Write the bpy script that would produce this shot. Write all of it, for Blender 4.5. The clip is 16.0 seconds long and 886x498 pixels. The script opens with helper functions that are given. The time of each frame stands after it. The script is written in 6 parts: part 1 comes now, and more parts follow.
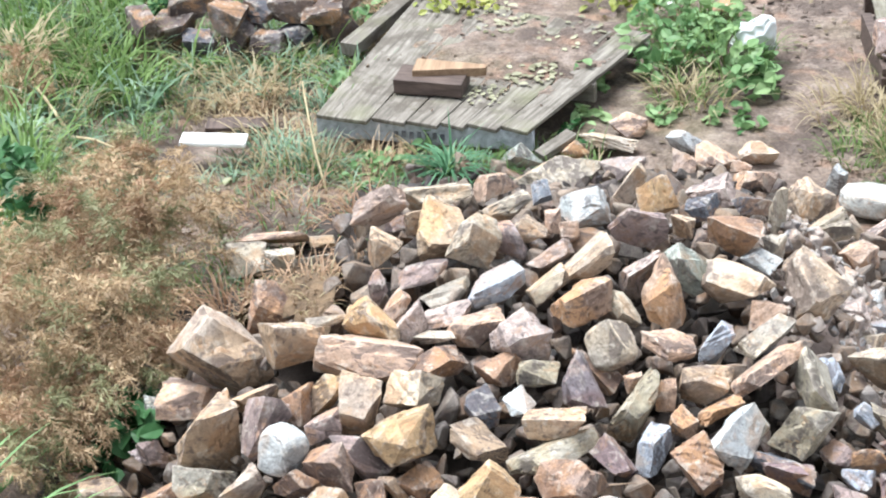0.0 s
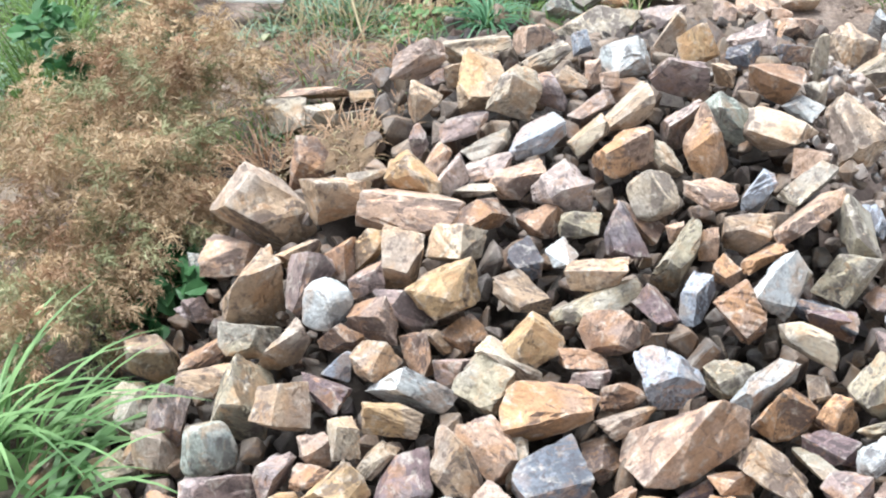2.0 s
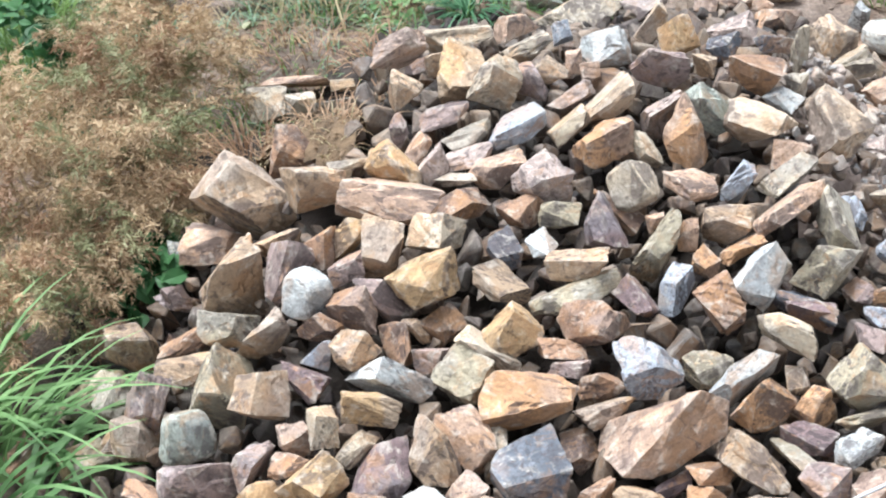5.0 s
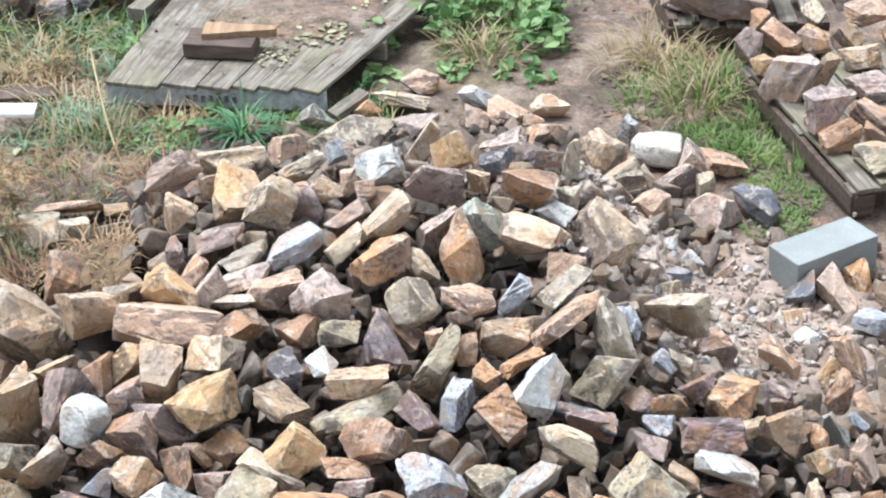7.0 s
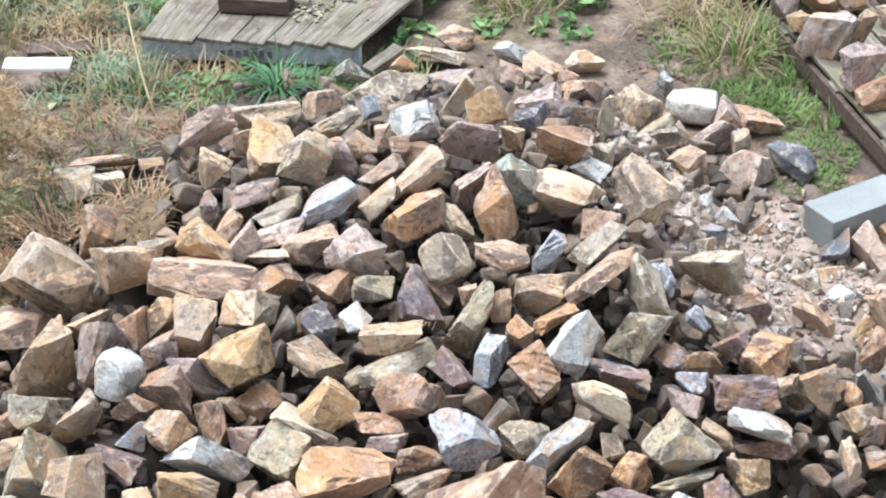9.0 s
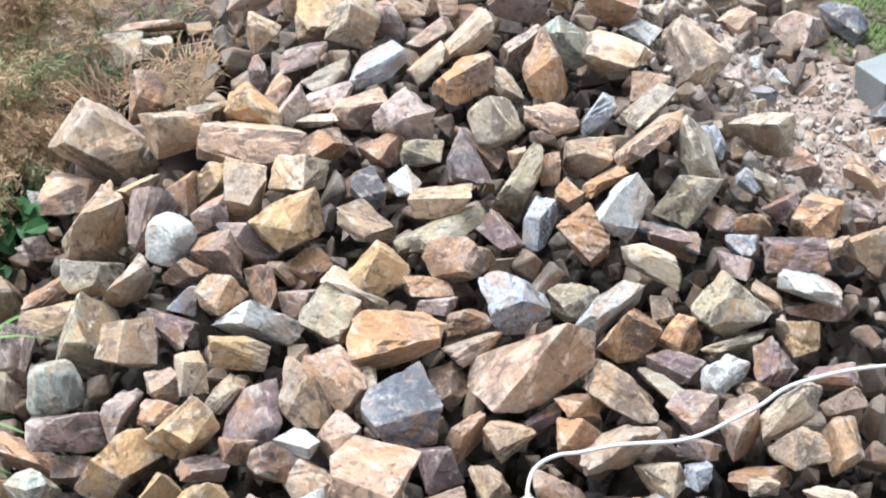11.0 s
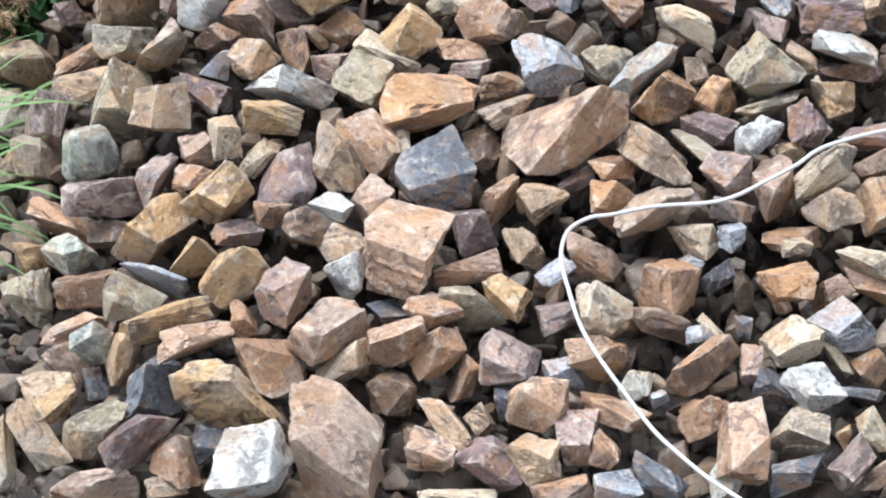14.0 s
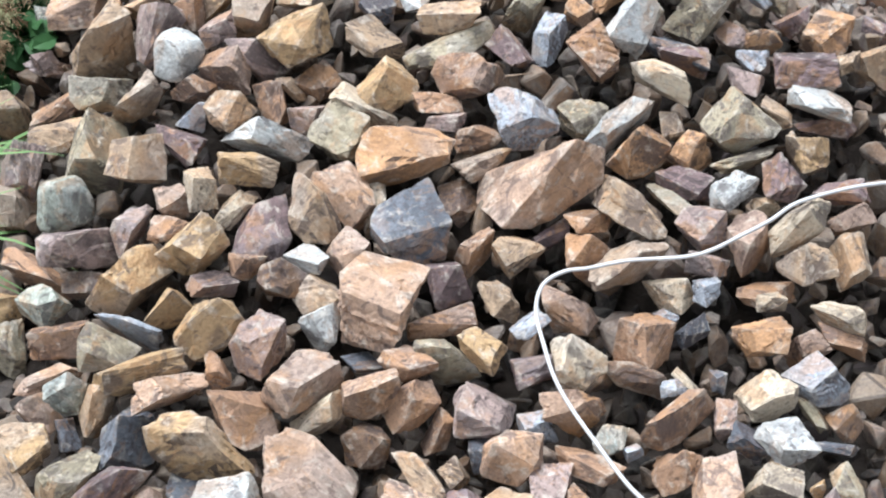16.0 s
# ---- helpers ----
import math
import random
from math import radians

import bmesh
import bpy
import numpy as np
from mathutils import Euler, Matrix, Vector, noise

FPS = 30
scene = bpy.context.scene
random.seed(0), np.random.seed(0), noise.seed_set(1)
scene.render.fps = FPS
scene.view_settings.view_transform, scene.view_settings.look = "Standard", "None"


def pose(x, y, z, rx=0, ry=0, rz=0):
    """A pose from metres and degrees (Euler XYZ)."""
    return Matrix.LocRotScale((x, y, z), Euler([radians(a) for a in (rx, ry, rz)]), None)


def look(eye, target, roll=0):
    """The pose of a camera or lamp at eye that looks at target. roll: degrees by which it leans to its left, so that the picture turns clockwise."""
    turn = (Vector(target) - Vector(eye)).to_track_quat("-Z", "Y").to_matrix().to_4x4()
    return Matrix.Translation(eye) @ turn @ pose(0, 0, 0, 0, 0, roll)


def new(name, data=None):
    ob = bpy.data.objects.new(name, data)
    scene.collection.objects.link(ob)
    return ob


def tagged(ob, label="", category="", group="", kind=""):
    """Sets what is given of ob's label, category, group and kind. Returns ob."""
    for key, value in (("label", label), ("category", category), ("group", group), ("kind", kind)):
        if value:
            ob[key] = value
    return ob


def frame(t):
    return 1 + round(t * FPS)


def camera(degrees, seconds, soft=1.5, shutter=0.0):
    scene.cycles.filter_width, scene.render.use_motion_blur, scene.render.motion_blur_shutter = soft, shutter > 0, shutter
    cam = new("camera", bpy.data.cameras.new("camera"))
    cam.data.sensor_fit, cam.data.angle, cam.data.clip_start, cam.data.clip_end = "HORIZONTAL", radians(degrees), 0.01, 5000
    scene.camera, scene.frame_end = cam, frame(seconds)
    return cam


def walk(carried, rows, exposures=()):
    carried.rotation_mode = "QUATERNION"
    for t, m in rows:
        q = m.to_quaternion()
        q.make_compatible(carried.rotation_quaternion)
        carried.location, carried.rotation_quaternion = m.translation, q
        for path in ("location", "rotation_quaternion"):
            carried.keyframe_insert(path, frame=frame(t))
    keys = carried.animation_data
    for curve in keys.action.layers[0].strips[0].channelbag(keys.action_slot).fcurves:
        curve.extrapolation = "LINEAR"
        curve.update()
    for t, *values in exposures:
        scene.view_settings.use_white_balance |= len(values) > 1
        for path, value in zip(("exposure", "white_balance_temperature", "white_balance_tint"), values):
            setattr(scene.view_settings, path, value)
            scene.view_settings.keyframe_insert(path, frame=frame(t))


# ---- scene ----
import itertools
# A zoomed camera that stays at one spot and turns over a heap of stones.
EYE = (0.0, 0.0, 5.35)
cam = camera(22.0, 16.0, soft=2.1, shutter=0.25)
ROWS = [
    (0.0, 59.695, 2.502, 4.415),
    (0.5, 59.593, 2.561, 4.427),
    (1.0, 59.324, 2.574, 4.444),
    (1.5, 56.761, 3.597, 4.764),
    (2.0, 56.026, 3.819, 4.817),
    (2.5, 55.663, 3.872, 4.910),
    (3.0, 55.624, 3.910, 4.994),
    (3.2, 55.432, 3.904, 5.028),
    (5.3, 55.928, 2.995, 4.241),
    (5.5, 56.708, 2.197, 2.990),
    (6.0, 57.615, 1.535, 0.539),
    (6.5, 58.769, 1.307, -1.214),
    (7.0, 58.484, 1.705, -1.045),
    (7.5, 58.259, 1.619, -0.981),
    (8.0, 57.753, 1.838, -0.484),
    (10.3, 57.053, 2.002, 0.167),
    (10.5, 55.655, 2.385, 0.471),
    (11.0, 54.012, 2.840, 0.704),
    (11.5, 53.130, 2.975, 0.889),
    (12.0, 50.631, 3.439, 1.003),
    (12.5, 48.180, 3.753, 0.957),
    (13.0, 48.094, 3.682, 1.038),
    (13.5, 48.069, 3.687, 1.079),
    (14.0, 48.087, 3.632, 1.143),
    (14.5, 48.284, 3.566, 1.206),
    (15.0, 48.543, 3.470, 1.118),
    (15.5, 48.845, 3.316, 1.069),
    (16.0, 49.402, 2.979, 0.885),
]
walk(cam, [(t, pose(*EYE, rx, ry, rz)) for t, rx, ry, rz in ROWS], [(0.0, 0.63), (3.0, 0.54), (8.0, 0.43), (11.0, 0.45), (12.5, 0.22), (16.0, 0.22)])

# ---- light: bright overcast sky ----
world = bpy.data.worlds.new("overcast_sky")
scene.world = world
world.use_nodes = True
wn, wl = world.node_tree.nodes, world.node_tree.links
wn.clear()
w_out = wn.new("ShaderNodeOutputWorld")
w_bg = wn.new("ShaderNodeBackground")
w_sky = wn.new("ShaderNodeTexSky")
w_sky.sky_type = "NISHITA"
w_sky.sun_disc = False
w_sky.sun_elevation, w_sky.sun_rotation = radians(55), radians(-35)
w_mix = wn.new("ShaderNodeMix")
w_mix.data_type = "RGBA"
w_mix.inputs[0].default_value = 0.75
w_mix.inputs[7].default_value = (8.6, 9.3, 10.2, 1)
wl.new(w_sky.outputs[0], w_mix.inputs[6])
wl.new(w_mix.outputs[2], w_bg.inputs[0])
wl.new(w_bg.outputs[0], w_out.inputs[0])
w_bg.inputs[1].default_value = 0.09
sun = new("sun", bpy.data.lights.new("sun", "SUN"))
sun.data.energy, sun.data.angle, sun.data.color = 5.6, radians(40), (0.96, 0.99, 1.03)
sun.matrix_world = look((-2.5, 9.5, 8), (0, 8, 0))


# ---- materials ----
def material(name, rough=0.8):
    m = bpy.data.materials.new(name)
    m.use_nodes = True
    n = m.node_tree.nodes
    b = n["Principled BSDF"]
    b.inputs["Roughness"].default_value = rough
    b.inputs["Specular IOR Level"].default_value = 0.35
    return m, n, m.node_tree.links, b


def node(n, kind, **values):
    k = n.new(kind)
    for key, v in values.items():
        k.inputs[key].default_value = v
    return k


def mix(n, l, fac, a, b, mode="MIX"):
    """A colour mix; fac, a and b are sockets or values."""
    k = n.new("ShaderNodeMix")
    k.data_type, k.blend_type = "RGBA", mode
    for i, v in ((0, fac), (6, a), (7, b)):
        if isinstance(v, bpy.types.NodeSocket):
            l.new(v, k.inputs[i])
        else:
            k.inputs[i].default_value = v if i == 0 else (*v, 1)
    return k.outputs[2]


def ramp(n, l, fac, *stops):
    k = n.new("ShaderNodeValToRGB")
    e = k.color_ramp.elements
    while len(e) < len(stops):
        e.new(0.5)
    for el, (p, c) in zip(e, stops):
        el.position, el.color = p, (*c, 1) if isinstance(c, tuple) else (c, c, c, 1)
    l.new(fac, k.inputs[0])
    return k.outputs[0]


def noise_tex(n, l, coord, scale, detail=4.0, rough=0.55, distortion=0.0):
    k = node(n, "ShaderNodeTexNoise", Scale=scale, Detail=detail, Roughness=rough, Distortion=distortion)
    l.new(coord, k.inputs["Vector"])
    return k.outputs[0]


def bump(n, l, b, height, strength, distance):
    k = node(n, "ShaderNodeBump", Strength=strength, Distance=distance)
    l.new(height, k.inputs["Height"])
    l.new(k.outputs[0], b.inputs["Normal"])


def coords(n, which="Object"):
    return n.new("ShaderNodeTexCoord").outputs[which]


def stone_material(name="sandstone", joined=0.0):
    """Broken sandstone with iron stain, dark crust and pale fresh breaks. joined: many loose stones in one mesh, and how pale they are."""
    m, n, l, b = material(name, 0.78)
    info = n.new("ShaderNodeObjectInfo")
    off = n.new("ShaderNodeVectorMath")
    off.operation = "MULTIPLY_ADD"
    geo = n.new("ShaderNodeNewGeometry")
    l.new(geo.outputs["Random Per Island"] if joined else info.outputs["Random"], off.inputs[0])
    off.inputs[1].default_value = (37, 53, 71)
    l.new(geo.outputs["Position"], off.inputs[2])
    v = off.outputs[0]
    side = n.new("ShaderNodeVectorMath")
    side.operation = "MULTIPLY_ADD"
    l.new(geo.outputs["True Normal"], side.inputs[0])
    side.inputs[1].default_value = (1.1, 1.1, 1.1)
    l.new(off.outputs[0], side.inputs[2])
    face = noise_tex(n, l, side.outputs[0], 1.0, 1.0)
    big = noise_tex(n, l, v, 6.0, 4.0, 0.55, 0.8)
    mid = noise_tex(n, l, v, 19.0, 6.0, 0.65, 0.6)
    fine = noise_tex(n, l, v, 85.0, 5.0, 0.7)
    base = info.outputs["Color"]
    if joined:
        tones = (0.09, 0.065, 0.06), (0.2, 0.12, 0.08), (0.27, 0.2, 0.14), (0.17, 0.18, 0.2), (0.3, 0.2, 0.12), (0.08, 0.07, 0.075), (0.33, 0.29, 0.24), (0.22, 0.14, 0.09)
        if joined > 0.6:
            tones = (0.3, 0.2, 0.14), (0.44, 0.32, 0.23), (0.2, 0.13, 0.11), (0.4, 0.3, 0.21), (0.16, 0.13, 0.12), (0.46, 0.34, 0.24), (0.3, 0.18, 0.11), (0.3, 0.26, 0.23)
        if joined > 0.8:
            tones = (0.34, 0.27, 0.235), (0.46, 0.38, 0.335), (0.24, 0.2, 0.19), (0.38, 0.4, 0.42), (0.5, 0.43, 0.37), (0.3, 0.22, 0.18), (0.44, 0.36, 0.32), (0.28, 0.27, 0.28)
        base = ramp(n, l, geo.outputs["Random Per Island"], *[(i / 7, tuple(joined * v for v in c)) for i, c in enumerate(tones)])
    # Low joined values also dim these tints, painting gap shade into the colour.
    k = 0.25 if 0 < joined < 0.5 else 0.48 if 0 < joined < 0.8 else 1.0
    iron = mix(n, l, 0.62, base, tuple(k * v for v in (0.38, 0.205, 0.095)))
    pale = mix(n, l, 0.7, base, tuple(k * v for v in (0.56, 0.52, 0.46)))
    crust = mix(n, l, 0.78, base, (0.075, 0.06, 0.063))
    grey = mix(n, l, 0.6, base, tuple(k * v for v in (0.26, 0.285, 0.32)))
    pick = noise_tex(n, l, v, 3.0, 2.0, 0.5, 0.3)
    c = mix(n, l, ramp(n, l, mix(n, l, 0.5, face, big), (0.515, 0.0), (0.575, 0.85)), base, iron)
    c = mix(n, l, ramp(n, l, pick, (0.56, 0.0), (0.62, 0.5)), c, grey)
    c = mix(n, l, ramp(n, l, mix(n, l, 0.6, big, face), (0.4, 0.92), (0.46, 0.0)), c, crust)
    vein = noise_tex(n, l, v, 11.0, 5.0, 0.7, 1.4)
    c = mix(n, l, ramp(n, l, vein, (0.37, 0.85), (0.44, 0.0)), c, crust)
    c = mix(n, l, ramp(n, l, vein, (0.58, 0.0), (0.64, 0.5)), c, iron)
    c = mix(n, l, ramp(n, l, mid, (0.56, 0.0), (0.65, 0.55)), c, pale)
    worn = mix(n, l, 0.3, geo.outputs["Pointiness"], mid)
    c = mix(n, l, ramp(n, l, worn, (0.525, 0.0), (0.57, 0.5)), c, pale)
    tone = noise_tex(n, l, side.outputs[0], 2.3, 1.0)
    c = mix(n, l, 0.8, c, ramp(n, l, tone, (0.34, 0.3), (0.5, 0.52), (0.66, 0.66)), "OVERLAY")
    seam = noise_tex(n, l, v, 8.0, 7.0, 0.72, 2.2)
    c = mix(n, l, ramp(n, l, seam, (0.485, 0.0), (0.5, 0.6), (0.515, 0.0)), c, crust)
    c = mix(n, l, 0.5, c, ramp(n, l, fine, (0.28, 0.3), (0.5, 0.5), (0.72, 0.69)), "OVERLAY")
    l.new(c, b.inputs["Base Color"])
    l.new(ramp(n, l, mid, (0.3, 0.6), (0.7, 0.88)), b.inputs["Roughness"])
    h = mix(n, l, 0.35, mid, fine)
    bump(n, l, b, h, 1.0, 0.014)
    return m


def plain_material(name, dark, light, scale, rough=0.8, bump_by=0.3, bump_at=40.0, dist=0.004, stretch=(1, 1, 1)):
    m, n, l, b = material(name, rough)
    mp = n.new("ShaderNodeMapping")
    mp.inputs["Scale"].default_value = stretch
    l.new(coords(n), mp.inputs[0])
    a = noise_tex(n, l, mp.outputs[0], scale, 5.0)
    f = noise_tex(n, l, mp.outputs[0], bump_at, 4.0)
    c = ramp(n, l, a, (0.3, dark), (0.7, light))
    c = mix(n, l, 0.45, c, ramp(n, l, f, (0.3, 0.36), (0.7, 0.64)), "OVERLAY")
    l.new(c, b.inputs["Base Color"])
    bump(n, l, b, f, bump_by, dist)
    return m


def leaf_material(name, dark, light, through_light=0.25):
    dark, light = tuple(0.75 * v for v in dark), tuple(0.75 * v for v in light)
    m, n, l, b = material(name, 0.5)
    geo = n.new("ShaderNodeNewGeometry")
    a = noise_tex(n, l, geo.outputs["Position"], 3.0, 3.0)
    c = ramp(n, l, geo.outputs["Random Per Island"], (0.0, dark), (1.0, light))
    c = mix(n, l, 0.6, c, ramp(n, l, a, (0.36, dark), (0.64, light)))
    l.new(c, b.inputs["Base Color"])
    tr = n.new("ShaderNodeBsdfTranslucent")
    l.new(c, tr.inputs[0])
    ms = n.new("ShaderNodeMixShader")
    ms.inputs[0].default_value = through_light
    l.new(b.outputs[0], ms.inputs[1])
    l.new(tr.outputs[0], ms.inputs[2])
    l.new(ms.outputs[0], n["Material Output"].inputs[0])
    return m


def ground_material():
    m, n, l, b = material("earth", 0.9)
    geo = n.new("ShaderNodeNewGeometry")
    p = geo.outputs["Position"]
    big = noise_tex(n, l, p, 0.9, 4.0)
    mid = noise_tex(n, l, p, 7.0, 6.0, 0.65)
    fine = noise_tex(n, l, p, 60.0, 5.0, 0.7)
    c = ramp(n, l, mid, (0.3, (0.13, 0.095, 0.075)), (0.48, (0.28, 0.215, 0.175)), (0.7, (0.42, 0.345, 0.295)))
    c = mix(n, l, ramp(n, l, big, (0.5, 0.0), (0.7, 0.5)), c, (0.2, 0.19, 0.09))
    c = mix(n, l, ramp(n, l, noise_tex(n, l, p, 2.6, 5.0, 0.7), (0.46, 0.0), (0.58, 0.75)), c, (0.1, 0.075, 0.065))
    c = mix(n, l, ramp(n, l, noise_tex(n, l, p, 3.7, 3.0, 0.6), (0.55, 0.0), (0.66, 0.6)), c, (0.42, 0.26, 0.18))
    c = mix(n, l, 0.8, c, ramp(n, l, fine, (0.3, 0.25), (0.7, 0.72)), "OVERLAY")
    l.new(c, b.inputs["Base Color"])
    bump(n, l, b, mix(n, l, 0.4, mid, fine), 1.0, 0.07)
    return m


STONE = stone_material()
EARTH = ground_material()
# Earth kept almost black, so the shade between stones lies in its colour.
SHADED_EARTH = plain_material("shaded_earth", (0.025, 0.02, 0.017), (0.06, 0.047, 0.04), 9.0, 0.9, 0.6, 50.0, 0.02)
BANK_EARTH = plain_material("bank_earth", (0.05, 0.036, 0.025), (0.22, 0.15, 0.09), 11.0, 0.95, 0.8, 60.0, 0.02)


def board_material():
    """Grey weathered boards with grain, damp dark patches and a green film."""
    m, n, l, b = material("weathered_wood", 0.85)
    info = n.new("ShaderNodeObjectInfo")
    off = n.new("ShaderNodeVectorMath")
    off.operation = "MULTIPLY_ADD"
    l.new(info.outputs["Random"], off.inputs[0])
    off.inputs[1].default_value = (31, 17, 9)
    l.new(coords(n), off.inputs[2])
    mp = n.new("ShaderNodeMapping")
    mp.inputs["Scale"].default_value = (14, 0.9, 6)
    l.new(off.outputs[0], mp.inputs[0])
    grain = noise_tex(n, l, mp.outputs[0], 4.0, 7.0, 0.65, 0.4)
    blot = noise_tex(n, l, off.outputs[0], 5.0, 6.0, 0.65)
    film = noise_tex(n, l, off.outputs[0], 2.6, 5.0, 0.6)
    c = ramp(n, l, grain, (0.3, (0.065, 0.058, 0.047)), (0.5, (0.175, 0.158, 0.135)), (0.7, (0.29, 0.27, 0.235)))
    c = mix(n, l, ramp(n, l, blot, (0.5, 0.0), (0.6, 0.75)), c, (0.085, 0.072, 0.058))
    c = mix(n, l, ramp(n, l, film, (0.52, 0.0), (0.66, 0.45)), c, (0.16, 0.17, 0.09))
    l.new(c, b.inputs["Base Color"])
    bump(n, l, b, grain, 0.6, 0.004)
    return m


OLD_WOOD = board_material()
DARK_WOOD = plain_material("dark_brown_wood", (0.05, 0.035, 0.03), (0.13, 0.095, 0.08), 6.0, 0.7, 0.4, 30.0, 0.004, (1, 6, 6))
FRESH_WOOD = plain_material("sawn_wood", (0.2, 0.125, 0.075), (0.34, 0.235, 0.15), 5.0, 0.7, 0.3, 30.0, 0.003, (0.6, 6, 6))
GREY_PAINT = plain_material("worn_grey_paint", (0.27, 0.3, 0.33), (0.58, 0.62, 0.67), 7.0, 0.7, 0.3, 40.0, 0.002, (0.6, 4, 4))
DARK_PRINT = plain_material("faded_print", (0.07, 0.075, 0.09), (0.2, 0.21, 0.23), 20.0)
CONCRETE = plain_material("concrete", (0.2, 0.225, 0.23), (0.26, 0.285, 0.29), 5.0, 0.9, 0.4, 120.0, 0.002)
WHITE_SHEET = plain_material("white_sheet", (0.72, 0.72, 0.7), (0.84, 0.84, 0.83), 4.0, 0.5, 0.1)
WHITE_BAG = plain_material("white_plastic", (0.7, 0.74, 0.76), (0.85, 0.87, 0.87), 4.0, 0.4, 0.2, 9.0, 0.01)
CABLE = plain_material("white_cable", (0.5, 0.51, 0.53), (0.62, 0.63, 0.65), 8.0, 0.4, 0.05)
GRASS = leaf_material("green_grass", (0.08, 0.17, 0.04), (0.3, 0.46, 0.15), 0.35)
PALE_GRASS = leaf_material("straw_grass", (0.32, 0.25, 0.12), (0.66, 0.56, 0.36), 0.35)
BLUE_GRASS = leaf_material("bluish_grass", (0.1, 0.22, 0.11), (0.42, 0.58, 0.42), 0.3)
BUSH = leaf_material("dead_bush", (0.22, 0.14, 0.075), (0.94, 0.71, 0.45), 0.26)
BUSH_RUST = leaf_material("rusty_bush", (0.24, 0.13, 0.07), (0.74, 0.50, 0.32), 0.26)
BUSH_GREEN = leaf_material("fading_bush", (0.13, 0.15, 0.06), (0.62, 0.62, 0.36), 0.26)
WEED = leaf_material("weed_leaf", (0.07, 0.22, 0.07), (0.42, 0.6, 0.28), 0.3)
LITTER = leaf_material("leaf_litter", (0.12, 0.11, 0.05), (0.62, 0.62, 0.42), 0.1)
TWIG = plain_material("dry_stalk", (0.3, 0.24, 0.14), (0.5, 0.42, 0.27), 8.0)


# ---- helpers for meshes ----
def thing(name, bm, mat, label="", category="", group="", kind="", smooth=False):
    me = bpy.data.meshes.new(name)
    bm.to_mesh(me)
    bm.free()
    me.materials.append(mat)
    if smooth:
        me.shade_smooth()
    return tagged(new(name, me), label, category, group, kind)


def part(name, bm, mat, parent, label="", smooth=False):
    ob = thing(name, bm, mat, label, smooth=smooth)
    ob.parent = parent
    return ob


def from_lists(name, verts, faces, mat, smooth=False):
    me = bpy.data.meshes.new(name)
    me.from_pydata(verts, [], faces)
    me.materials.append(mat)
    if smooth:
        me.shade_smooth()
    return new(name, me)


def rough_box(sx, sy, sz, bevel=0.006, wear=0.003, cuts=4):
    """A box about its centre, with worn edges and slightly uneven faces."""
    bm = bmesh.new()
    bmesh.ops.create_cube(bm, size=1, matrix=Matrix.Diagonal((sx, sy, sz, 1)))
    bmesh.ops.bevel(bm, geom=bm.edges[:], offset=bevel, segments=2, affect="EDGES", profile=0.6)
    longest = max(sx, sy, sz)
    axis = (sx, sy, sz).index(longest)
    long_edges = [e for e in bm.edges if abs((e.verts[0].co - e.verts[1].co)[axis]) > 0.5 * longest]
    bmesh.ops.subdivide_edges(bm, edges=long_edges, cuts=cuts)
    r = random.random() * 50
    for v in bm.verts:
        v.co += wear * noise.noise_vector(v.co * 14 + Vector((r, r, 0)))
    return bm


def heap_height(x, y):
    """The heap's surface over the yard."""
    def s(a, b, v):
        u = min(max((v - a) / (b - a), 0.0), 1.0)
        return u * u * (3 - 2 * u)
    back = 9.95 - 0.95 * s(0.2, 1.6, x) - 0.35 * s(-1.0, -2.0, x)
    along = min(s(3.2, 7.9, y), s(back + 0.15, 7.9, y))
    edge = 0.75 * s(8.2, 9.0, y)
    right = 1 - 0.9 * s(0.45, 1.3, x) * s(6.6, 7.6, y) - 0.45 * s(0.9, 1.9, x) * (1 - s(6.6, 7.6, y))
    return 0.85 * along * s(-2.55 + edge, -1.2 + 0.3 * edge, x) * right


# ---- ground ----
def ground():
    xs = [-150, -60, -25, -12] + [-6 + 0.1 * i for i in range(121)] + [12, 25, 60, 150]
    ys = [-150, -60, -20, -5, 0] + [2 + 0.1 * i for i in range(121)] + [20, 40, 80, 150]
    verts = []
    for y in ys:
        for x in xs:
            near = 1.0 if abs(x) < 6 and 2 < y < 14 else 0.0
            z = near * (0.03 * noise.noise(Vector((x * 1.3, y * 1.3, 0))) + 0.02 * noise.noise(Vector((x * 5, y * 5, 3))))
            verts.append((x, y, z - 0.015))
    w = len(xs)
    faces = [(j * w + i, j * w + i + 1, (j + 1) * w + i + 1, (j + 1) * w + i) for j in range(len(ys) - 1) for i in range(w - 1)]
    return tagged(from_lists("ground", verts, faces, EARTH, True), "bare reddish-brown trodden earth with moss and litter", "ground", kind="structure")


ground()

